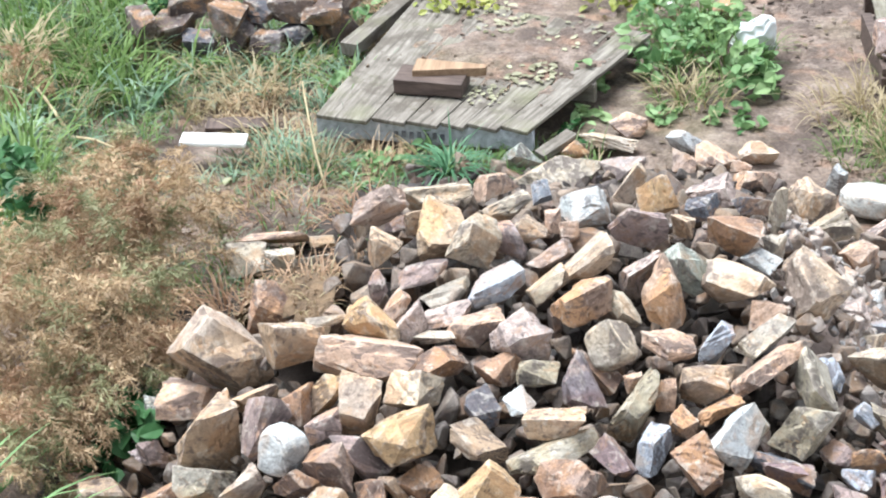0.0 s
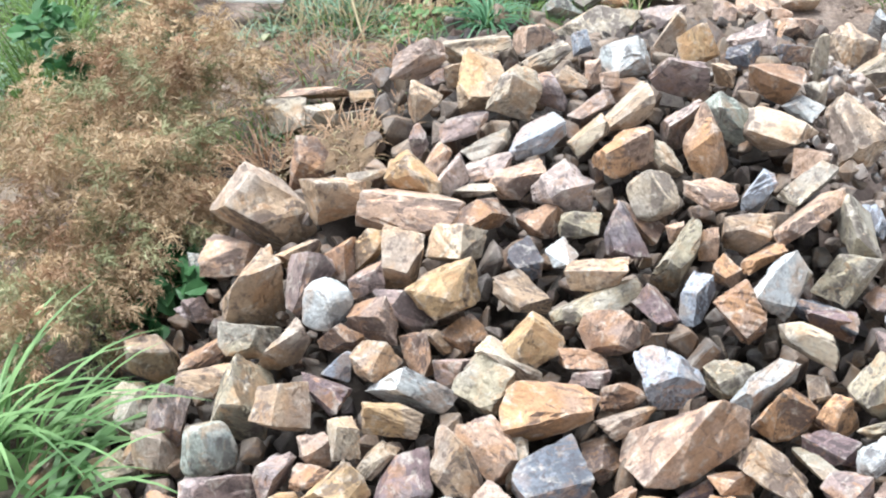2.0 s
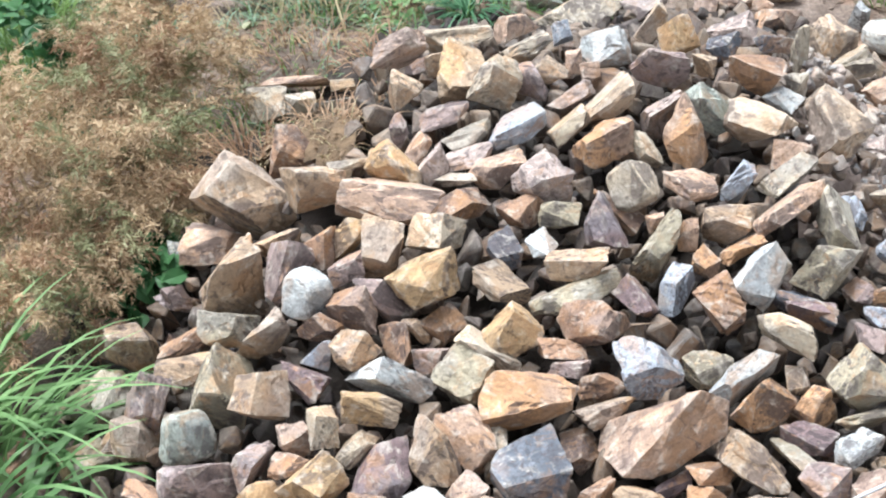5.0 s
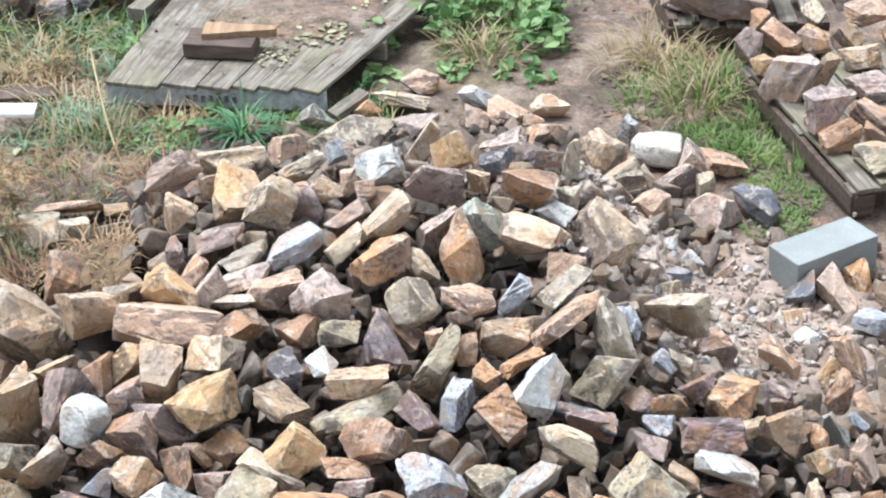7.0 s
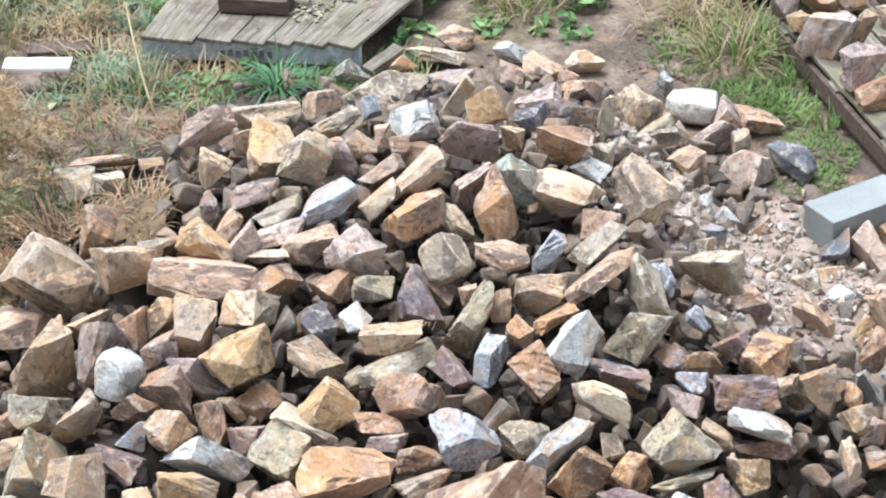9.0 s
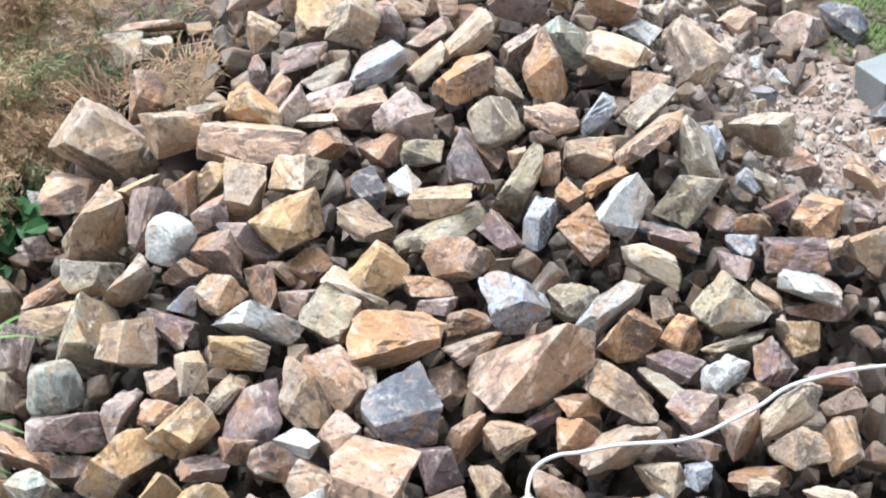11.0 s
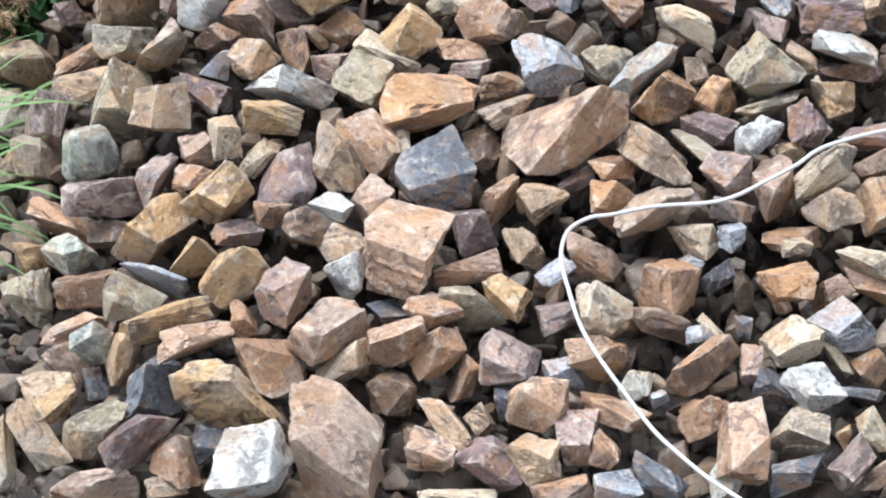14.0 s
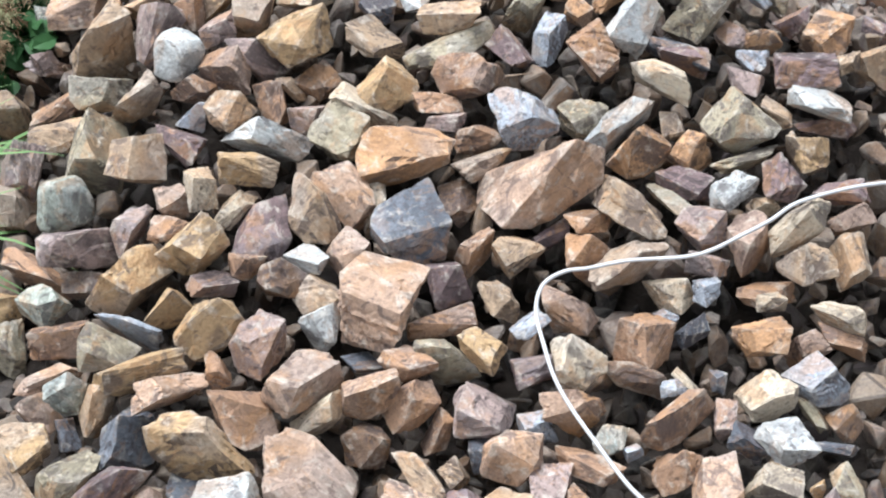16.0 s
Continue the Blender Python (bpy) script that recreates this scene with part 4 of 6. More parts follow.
stone(heap, WEDGE[1], "buff", 0.55, 9.97, 0.06, 0.120, 0.174, 0.130, 21, 61, 128)
stone(heap, BLOCKY[27], "fawn", 0.28, 8.37, 0.71, 0.148, 0.202, 0.127, 164, -4, 73)
stone(heap, BLOCKY[37], "slate", 0.23, 8.08, 0.80, 0.085, 0.101, 0.134, 180, 114, 159)
stone(heap, WEDGE[1], "rose", 0.53, 9.65, 0.06, 0.244, 0.170, 0.205, -40, 3, 176)
stone(heap, BLOCKY[4], "slate", 0.43, 8.09, 0.81, 0.159, 0.098, 0.072, -18, 168, -167)
stone(heap, WEDGE[4], "rust", 0.34, 7.73, 0.90, 0.161, 0.221, 0.176, 42, 73, 125)
stone(heap, BLOCKY[26], "buff", 0.76, 9.35, 0.10, 0.223, 0.213, 0.184, 55, 70, -164)
stone(heap, BLOCKY[1], "sand", 0.53, 8.08, 0.80, 0.214, 0.089, 0.065, -114, 90, 26)
stone(heap, WEDGE[0], "sand", 0.75, 8.58, 0.39, 0.144, 0.133, 0.343, 153, 51, -47)
stone(side_heap, ROUND[0], "pale", 1.04, 9.48, 0.05, 0.139, 0.271, 0.208, 41, 81, 127)
stone(heap, BLOCKY[22], "white", 0.92, 9.71, 0.04, 0.155, 0.087, 0.082, 69, 72, 125)
stone(side_heap, BLOCKY[9], "fawn", 1.19, 9.37, 0.04, 0.173, 0.134, 0.165, -76, 125, -168)
stone(side_heap, WEDGE[2], "pink", 1.33, 9.35, 0.05, 0.088, 0.223, 0.159, 70, 65, 168)
stone(heap, BLOCKY[39], "buff", -0.47, 7.88, 0.81, 0.118, 0.127, 0.119, -161, -46, 161)
stone(heap, BLOCKY[2], "rose", -0.37, 7.96, 0.81, 0.067, 0.099, 0.051, -72, 1, -177)
stone(heap, BLOCKY[33], "rose", -0.30, 7.87, 0.81, 0.081, 0.090, 0.076, -120, -4, 10)
stone(heap, BLOCKY[40], "buff", -0.92, 7.93, 0.82, 0.106, 0.033, 0.097, -101, -82, 125)
stone(heap, BLOCKY[31], "mauve", -1.01, 8.07, 0.73, 0.083, 0.069, 0.109, -80, 40, 131)
stone(heap, BLOCKY[7], "rose", 0.94, 8.83, 0.14, 0.102, 0.155, 0.182, 118, 74, 167)
stone(side_heap, BLOCKY[18], "fawn", 1.13, 9.20, 0.05, 0.175, 0.127, 0.199, -176, 127, -162)
stone(side_heap, WEDGE[2], "fawn", 1.23, 8.89, 0.05, 0.176, 0.232, 0.235, 17, -115, -139)
stone(side_heap, BLOCKY[29], "slate", 1.44, 8.93, 0.06, 0.123, 0.161, 0.236, -96, -177, -132)
stone(side_heap, BLOCKY[42], "sand", 1.22, 9.14, 0.06, 0.120, 0.098, 0.092, 9, 140, 109)
stone(heap, BLOCKY[16], "buff", 0.97, 9.21, 0.05, 0.121, 0.124, 0.075, -91, 21, -30)
stone(heap, BLOCKY[44], "sand", 0.50, 7.76, 0.81, 0.110, 0.087, 0.076, 47, -83, -89)
stone(heap, BLOCKY[36], "buff", 0.15, 7.90, 0.82, 0.125, 0.072, 0.100, -75, 83, 87)
stone(heap, BLOCKY[29], "rose", 0.46, 9.81, 0.05, 0.067, 0.059, 0.101, -138, 108, 49)
stone(heap, BLOCKY[5], "rose", -0.08, 10.29, 0.04, 0.107, 0.173, 0.157, 27, -94, 122)
stone(heap, BLOCKY[36], "cream", -0.18, 10.09, 0.05, 0.066, 0.164, 0.294, -84, -116, -111)
stone(heap, BLOCKY[39], "orange", -0.36, 9.99, 0.04, 0.095, 0.096, 0.134, -127, -53, 152)
stone(heap, BLOCKY[44], "fawn", -0.11, 9.80, 0.05, 0.121, 0.198, 0.173, -37, -93, -9)
stone(heap, BLOCKY[24], "white", 0.97, 8.30, 0.25, 0.077, 0.070, 0.054, -61, -138, -93)
stone(heap, BLOCKY[18], "blue", 0.96, 7.94, 0.31, 0.084, 0.061, 0.131, -116, -87, -92)
stone(side_heap, BLOCKY[39], "white", 1.07, 8.34, 0.14, 0.084, 0.065, 0.078, 49, -26, -143)
stone(heap, BLOCKY[36], "fawn", 0.83, 7.79, 0.49, 0.091, 0.122, 0.081, -158, 177, 70)
stone(heap, BLOCKY[9], "cream", 0.90, 7.73, 0.39, 0.065, 0.102, 0.077, 152, -52, 88)
stone(side_heap, BLOCKY[40], "pink", 1.22, 8.35, 0.05, 0.057, 0.053, 0.089, -50, -28, -96)
stone(side_heap, BLOCKY[1], "slate", 1.51, 8.13, 0.10, 0.155, 0.061, 0.175, 119, 15, -105)
stone(side_heap, BLOCKY[1], "rose", 1.66, 8.09, 0.10, 0.150, 0.122, 0.275, -20, 109, -73)
stone(side_heap, WEDGE[0], "orange", 1.78, 8.26, 0.05, 0.203, 0.139, 0.184, -179, 179, 103)
stone(side_heap, BLOCKY[3], "white", 1.48, 7.82, 0.05, 0.084, 0.081, 0.115, 60, 168, -66)
stone(heap, WEDGE[2], "ochre", 1.54, 7.57, 0.03, 0.138, 0.087, 0.131, -98, 65, 146)
stone(side_heap, BLOCKY[42], "pink", 1.65, 7.66, 0.07, 0.231, 0.086, 0.166, -57, -56, 137)
stone(side_heap, BLOCKY[39], "buff", 1.48, 7.99, 0.05, 0.059, 0.138, 0.102, 166, -46, -58)
stone(side_heap, BLOCKY[16], "sand", 1.39, 7.88, 0.05, 0.081, 0.075, 0.044, -101, 36, 171)
stone(side_heap, BLOCKY[43], "fawn", 1.63, 7.88, 0.05, 0.058, 0.081, 0.084, 66, 60, -143)
stone(side_heap, BLOCKY[34], "fawn", 1.78, 8.46, 0.04, 0.123, 0.078, 0.062, 32, 162, 8)
stone(heap, BLOCKY[14], "olive", -2.15, 6.67, 0.09, 0.157, 0.261, 0.187, 44, 175, 119)
stone(heap, BLOCKY[7], "tan", -1.93, 6.27, 0.21, 0.137, 0.076, 0.188, -9, 42, -129)
stone(heap, WEDGE[0], "rust", -2.11, 7.03, 0.08, 0.144, 0.219, 0.205, -29, -99, -166)
stone(heap, BLOCKY[46], "mauve", -1.87, 6.96, 0.36, 0.142, 0.101, 0.054, 124, -153, 62)
stone(heap, BLOCKY[12], "rust", -2.18, 7.05, 0.11, 0.136, 0.188, 0.176, 49, -96, 28)
stone(heap, BLOCKY[38], "tan", -1.90, 6.26, 0.25, 0.178, 0.145, 0.178, 163, 160, -106)
stone(heap, BLOCKY[28], "olive", -2.11, 6.27, 0.12, 0.199, 0.185, 0.153, 69, -175, 33)
stone(heap, BLOCKY[42], "rust", -2.34, 6.37, 0.05, 0.189, 0.137, 0.226, -6, 71, 24)
stone(heap, WEDGE[1], "rust", 1.41, 6.73, 0.55, 0.173, 0.091, 0.120, 47, 111, -105)
stone(heap, BLOCKY[12], "pink", 1.56, 6.96, 0.34, 0.090, 0.101, 0.061, -55, -34, -121)
stone(heap, WEDGE[1], "orange", 1.30, 6.50, 0.52, 0.089, 0.087, 0.058, 152, 89, 16)
stone(heap, BLOCKY[7], "bolive", 1.37, 6.57, 0.51, 0.145, 0.060, 0.092, 11, 57, -23)
stone(heap, BLOCKY[37], "blue", 1.47, 6.65, 0.48, 0.046, 0.087, 0.049, -37, -27, -120)
stone(heap, BLOCKY[46], "pink", 1.47, 6.46, 0.45, 0.139, 0.152, 0.061, -58, 176, 50)
stone(heap, WEDGE[2], "ochre", 1.29, 6.31, 0.56, 0.106, 0.104, 0.109, -137, -1, -162)
stone(heap, BLOCKY[36], "mauve", 1.36, 6.36, 0.47, 0.069, 0.099, 0.099, 17, 9, 128)
stone(heap, BLOCKY[10], "buff", 1.24, 6.12, 0.54, 0.092, 0.151, 0.056, -103, -67, -64)
stone(heap, BLOCKY[39], "rust", 1.36, 6.23, 0.45, 0.096, 0.072, 0.071, 137, 156, -10)
stone(heap, BLOCKY[39], "rust", 1.47, 6.25, 0.41, 0.122, 0.118, 0.066, -72, 152, -34)
stone(side_heap, BLOCKY[11], "blue", 1.77, 7.86, 0.11, 0.16, 0.12, 0.08, -6, -0, -24)
stone(heap, BLOCKY[23], "blue", -0.06, 5.39, 0.40, 0.13, 0.08, 0.03, -3, -17, 30)
stone(heap, BLOCKY[20], "slate", 0.23, 4.67, 0.21, 0.19, 0.08, 0.08, 10, -0, -33)


def on_bank(x, y):
    """The overgrown earth bank at the heap's side."""
    return x < -1.24 and y > 7.25 - 1.12 * (x + 1.29)


def bank_height(x, y):
    return heap_height(x, y) - 0.08 - 0.9 * max(0.0, y - 7.65)


def fill_stones():
    """Half-hidden stones that carry the upper ones, and grit between them."""
    spots = []
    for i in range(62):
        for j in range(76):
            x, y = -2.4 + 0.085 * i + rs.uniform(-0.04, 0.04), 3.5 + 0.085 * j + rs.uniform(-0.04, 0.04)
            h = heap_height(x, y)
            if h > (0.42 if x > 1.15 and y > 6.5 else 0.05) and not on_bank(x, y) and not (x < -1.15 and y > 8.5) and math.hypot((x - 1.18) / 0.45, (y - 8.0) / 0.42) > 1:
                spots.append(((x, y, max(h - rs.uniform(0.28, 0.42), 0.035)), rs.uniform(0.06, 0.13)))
    taken = [(o.matrix_basis.translation.x, o.matrix_basis.translation.y, 0.25 * o.matrix_basis.to_scale().length) for g in (heap, side_heap) for o in g.children if o.name.startswith("stone")]
    chips = []
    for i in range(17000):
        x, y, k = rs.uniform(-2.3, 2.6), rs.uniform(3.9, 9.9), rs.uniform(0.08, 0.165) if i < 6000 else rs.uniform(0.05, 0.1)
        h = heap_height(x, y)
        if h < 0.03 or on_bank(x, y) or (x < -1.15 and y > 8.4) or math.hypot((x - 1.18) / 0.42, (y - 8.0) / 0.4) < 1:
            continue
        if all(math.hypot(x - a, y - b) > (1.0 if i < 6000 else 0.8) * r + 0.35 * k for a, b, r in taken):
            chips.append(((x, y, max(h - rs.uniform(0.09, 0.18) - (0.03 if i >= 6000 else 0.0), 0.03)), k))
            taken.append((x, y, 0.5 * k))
    # The chips' dimmed colour carries part of the shade in the gaps.
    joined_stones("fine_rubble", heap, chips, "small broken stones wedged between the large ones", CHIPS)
    joined_stones("rubble", heap, spots, "small broken stones packed in the heap's gaps, darkened to look shaded", RUBBLE)
    grit = [((x, y, max(heap_height(x, y) - 0.08, 0.05) + 0.004), 0.011 + 0.045 * rs.random() ** 3) for x, y in ((rs.gauss(1.15, 0.36), rs.gauss(7.95, 0.3)) for _ in range(1500))]
    grit += [((x, y, max(heap_height(x, y) - 0.08, 0.05) + 0.01), rs.uniform(0.045, 0.085)) for x, y in ((rs.gauss(1.0, 0.3), rs.gauss(7.85, 0.28)) for _ in range(90))]
    xs, ys = [0.5 + 0.08 * i for i in range(20)], [7.2 + 0.08 * i for i in range(22)]
    bed = [(x, y, max(heap_height(x, y) - 0.08, 0.05) + 0.014 * noise.noise(Vector((x * 9, y * 9, 1))) - 0.45 * max(0, math.hypot((x - 1.25) / 0.72, (y - 8.05) / 0.7) - 0.8)) for y in ys for x in xs]
    from_lists("grit_bed", bed, [(j * 20 + i, j * 20 + i + 1, j * 20 + i + 21, j * 20 + i + 20) for j in range(21) for i in range(19)], GRIT_BED, True).parent = heap
    joined_stones("grit", heap, grit, "pale grit and chippings in a hollow", GRIT)


fill_stones()


def earth_bank():
    """Litter-covered earth between the shrub and the stones."""
    xs, ys = [-2.4 + 0.05 * i for i in range(25)], [7.1 + 0.05 * i for i in range(48)]
    verts = [(x, y, max(bank_height(x, y), 0.0) + 0.035 * noise.noise(Vector((x * 5, y * 5, 2))) + 0.015 * noise.noise(Vector((x * 15, y * 15, 4)))) for y in ys for x in xs]
    faces = [(j * 25 + i, j * 25 + i + 1, j * 25 + i + 26, j * 25 + i + 25) for j in range(47) for i in range(24) if on_bank(xs[i] - 0.05, ys[j] + 0.05) and heap_height(xs[i], ys[j]) > 0.02]
    tagged(from_lists("earth_bank", verts, faces, BANK_EARTH, True), "dark earth bank under brown dead grass beside the stones", "earth bank", kind="structure")


earth_bank()


# ---- pallets, boards and blocks ----
def plank(name, a, b, width, thick, mat, parent=None, label="", category="", roll=0.0, widen=0.0):
    """A board from a to b (its middle line)."""
    a, b = Vector(a), Vector(b)
    bm = rough_box(width, (b - a).length, thick, 0.004, 0.004, 8)
    for v in bm.verts:
        v.co.x *= 1 + widen * (0.5 + v.co.y / (b - a).length)
    ob = thing(name, bm, mat, label, category)
    ob.matrix_basis = Matrix.Translation((a + b) / 2) @ (b - a).to_track_quat("Y", "Z").to_matrix().to_4x4() @ pose(0, 0, 0, 0, roll, 0)
    if parent:
        ob.parent = parent
    return ob


def pallet_old():
    p = tagged(new("pallet"), "weathered grey wooden pallet with gapped boards, lying on weeds", "pallet")
    fl, fr, br, bl = Vector((-1.66, 10.20, 0.15)), Vector((-0.56, 10.03, 0.15)), Vector((0.05, 11.12, 0.15)), Vector((-1.28, 11.64, 0.15))
    joints = (0.0, 0.26, 0.43, 0.585, 0.705, 0.86, 1.0)
    for a, b in zip(joints, joints[1:]):
        u = (a + b) / 2
        f, k = fl.lerp(fr, u), bl.lerp(br, u)
        f = f + (f - k).normalized() * random.uniform(0.022, 0.036)
        plank("board", f, k, (b - a) * 1.1 - 0.006, 0.022, OLD_WOOD, p, roll=random.uniform(-0.8, 0.8), widen=0.2 - 0.1 * u)
    down = Vector((0, 0, -0.066))
    side = (fr - fl).normalized()
    for t, mat in ((0.012, GREY_PAINT), (0.5, OLD_WOOD), (0.95, OLD_WOOD)):
        plank("stringer", fl.lerp(bl, t) + down, fr.lerp(br, t) + down, 0.045, 0.105, mat, p, "worn pale grey painted bearer" if mat is GREY_PAINT else "")
    bars = bmesh.new()
    out = Vector((side.y, -side.x, 0)) * 0.0125
    for i in range(7):
        c = fl.lerp(fr, 0.375 + 0.036 * i) + down + out + Vector((0, 0, -0.005 + 0.004 * (i % 2)))
        bmesh.ops.create_cube(bars, size=1, matrix=Matrix.Translation(c) @ side.to_track_quat("X", "Z").to_matrix().to_4x4() @ Matrix.Diagonal((0.022, 0.004, 0.036, 1)))
    part("print", bars, DARK_PRINT, p, "faded dark printed marks")
    return p


pallet_old()


def concrete_block():
    bm = rough_box(0.2, 0.44, 0.215, 0.006, 0.002, 6)
    ob = thing("concrete_block", bm, CONCRETE, "solid grey concrete building block standing on grit", "concrete block")
    a, d = Vector((1.39, 8.32, 0.21)), Vector((1.80, 8.56, 0.21))
    b = Vector((1.48, 8.15, 0.21))
    yaw = math.degrees(math.atan2(d.y - a.y, d.x - a.x)) - 90
    c = (b + d) / 2
    ob.matrix_basis = pose(c.x, c.y, 0.1, 0, 0, yaw)


concrete_block()


# ---- stacks of stone beside and behind ----
low_edge = tagged(new("low_stone_edging"), "flat pale stones half sunk in dry grass", "stone edging")
stone(low_edge, BLOCKY[47], "sand", -1.81, 8.88, 0.08, 0.169, 0.181, 0.182, 98, 58, -82)
stone(low_edge, BLOCKY[11], "sand", -1.66, 8.85, 0.08, 0.132, 0.154, 0.090, -18, 92, 75)
stone(low_edge, BLOCKY[7], "sand", -1.44, 8.86, 0.09, 0.082, 0.132, 0.443, 105, -113, -74)
stone(low_edge, WEDGE[2], "rose", -1.72, 9.08, 0.08, 0.060, 0.348, 0.188, -18, -59, 99)
stone(low_edge, BLOCKY[16], "olive", -1.49, 9.05, 0.08, 0.124, 0.060, 0.068, 129, -164, 176)
far_heap = tagged(new("far_stone_heap"), "heap of dark wet brown stones behind the grass", "stone heap")
stone(far_heap, BLOCKY[24], "wet", -2.62, 11.29, 0.10, 0.27, 0.26, 0.25, -1, -0, -22)
stone(far_heap, BLOCKY[25], "wet", -2.52, 11.37, 0.23, 0.25, 0.16, 0.15, -4, -9, 20)
stone(far_heap, BLOCKY[7], "wet", -2.26, 11.21, 0.23, 0.22, 0.27, 0.17, -6, 17, -16)
stone(far_heap, BLOCKY[12], "wet_slate", -2.44, 11.18, 0.10, 0.23, 0.12, 0.12, 7, -0, -10)
stone(far_heap, BLOCKY[19], "wet", -2.20, 11.28, 0.10, 0.16, 0.35, 0.18, -8, 32, -28)
stone(far_heap, BLOCKY[16], "wet", -2.05, 11.17, 0.09, 0.16, 0.19, 0.11, 2, -0, -20)
stone(far_heap, BLOCKY[23], "wet_slate", -1.91, 11.28, 0.10, 0.16, 0.16, 0.11, -7, -8, 41)
stone(far_heap, BLOCKY[19], "wet", -1.92, 11.35, 0.21, 0.28, 0.18, 0.16, -6, -0, -2)
stone(far_heap, BLOCKY[30], "wet_slate", -2.10, 11.36, 0.22, 0.19, 0.21, 0.12, -4, 16, -21)
stone(far_heap, BLOCKY[31], "wet", -1.70, 11.36, 0.11, 0.22, 0.23, 0.17, -1, -8, 38)
stone(far_heap, BLOCKY[4], "wet", -1.76, 11.31, 0.21, 0.26, 0.25, 0.12, -5, -0, 14)
stone(far_heap, BLOCKY[18], "wet", -1.66, 11.42, 0.23, 0.24, 0.14, 0.11, -3, -0, 33)
stone(far_heap, BLOCKY[33], "wet", -2.38, 11.43, 0.22, 0.21, 0.15, 0.11, -9, -0, 2)
stone(far_heap, BLOCKY[4], "wet", -2.74, 11.18, 0.21, 0.13, 0.32, 0.15, -3, -0, 27)


def stone_pallet():
    p = tagged(new("pallet"), "dark weathered wooden pallet loaded with broken stones", "pallet")
    near, far = Vector((1.86, 8.85, 0.16)), Vector((1.50, 10.19, 0.16))
    along = (far - near).normalized()
    across = Vector((along.y, -along.x, 0))
    far = near + along * 1.32
    for i in range(9):
        c = near + across * (0.06 + i * 0.128)
        plank("board", c - along * random.uniform(0, 0.03), c + along * 1.32, 0.118 if i % 3 else 0.1, 0.022, OLD_WOOD, p, roll=random.uniform(-1, 1))
    for k in (0.05, 0.64, 1.26):
        c = near + along * k + Vector((0, 0, -0.022))
        plank("cross_board", c - across * 0.01, c + across * 1.13, 0.1, 0.02, OLD_WOOD, p)
        # Feet, side board and runners are darker than the deck boards.
        for j in (0.05, 0.56, 1.07):
            d = near + along * k + across * j
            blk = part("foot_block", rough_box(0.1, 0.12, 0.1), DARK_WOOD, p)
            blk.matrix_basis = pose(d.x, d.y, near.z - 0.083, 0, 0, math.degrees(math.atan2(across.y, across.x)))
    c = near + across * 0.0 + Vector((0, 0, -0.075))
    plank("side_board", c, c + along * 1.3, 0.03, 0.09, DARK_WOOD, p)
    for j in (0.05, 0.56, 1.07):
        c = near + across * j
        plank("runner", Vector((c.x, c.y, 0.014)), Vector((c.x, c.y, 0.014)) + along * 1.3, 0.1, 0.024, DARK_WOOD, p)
    return p


stone_pallet()
stack = tagged(new("stone_stack"), "broken rust and tan stones piled on a wooden pallet", "stone stack")
stone(stack, BLOCKY[5], "mauve", 1.55, 10.13, 0.26, 0.186, 0.132, 0.119, 35, -94, 118)
stone(stack, BLOCKY[0], "rust", 1.72, 10.20, 0.25, 0.123, 0.131, 0.209, 76, 13, -140)
stone(stack, WEDGE[0], "rust", 1.90, 10.16, 0.26, 0.177, 0.130, 0.176, -24, -74, 171)
stone(stack, BLOCKY[26], "ochre", 1.61, 9.97, 0.23, 0.095, 0.141, 0.098, -35, 99, 79)
stone(stack, BLOCKY[37], "fawn", 1.71, 9.76, 0.28, 0.303, 0.214, 0.177, -106, -113, 160)
stone(stack, BLOCKY[28], "tan", 1.86, 9.77, 0.27, 0.260, 0.080, 0.106, 29, -66, -21)
stone(stack, BLOCKY[21], "mauve", 1.83, 9.41, 0.29, 0.177, 0.163, 0.263, -93, -92, -62)
stone(stack, BLOCKY[14], "rust", 1.86, 9.23, 0.22, 0.152, 0.141, 0.200, -78, 46, -78)
stone(stack, WEDGE[0], "rust", 2.04, 9.45, 0.24, 0.100, 0.246, 0.152, -50, -79, -82)
stone(stack, BLOCKY[38], "olive", 2.00, 9.03, 0.23, 0.118, 0.204, 0.222, -91, -99, -88)
stone(stack, BLOCKY[32], "tan", 2.07, 10.27, 0.23, 0.148, 0.102, 0.108, 56, -129, -12)
stone(stack, BLOCKY[22], "pink", 2.20, 10.47, 0.27, 0.091, 0.202, 0.224, -170, -100, 10)
stone(stack, BLOCKY[39], "tan", 2.08, 10.02, 0.23, 0.127, 0.121, 0.198, -75, -163, 57)
stone(stack, BLOCKY[46], "mauve", 2.09, 9.71, 0.22, 0.240, 0.182, 0.106, -5, -6, -168)
stone(stack, BLOCKY[14], "orange", 2.31, 10.28, 0.22, 0.167, 0.124, 0.102, 78, 68, -10)
stone(stack, BLOCKY[11], "cream", 1.94, 10.54, 0.23, 0.065, 0.108, 0.131, 145, 145, -105)
stone(stack, BLOCKY[39], "mauve", 2.11, 10.72, 0.24, 0.133, 0.120, 0.087, -73, -118, -18)
stone(stack, BLOCKY[1], "rust", 2.02, 9.26, 0.22, 0.108, 0.059, 0.123, -178, 100, 152)
stone(stack, BLOCKY[26], "rust", 1.65, 10.47, 0.23, 0.09, 0.14, 0.11, -8, -0, -33)


# ---- boards, sheet, bag and cable ----
def offcut(name, at, size, yaw, mat, label, tip=0.0):
    ob = thing(name, rough_box(*size, 0.005, 0.004, 5), mat, label, "wood offcut", "offcuts on the pallet")
    ob.matrix_basis = pose(*at, tip, 0, yaw)
    return ob


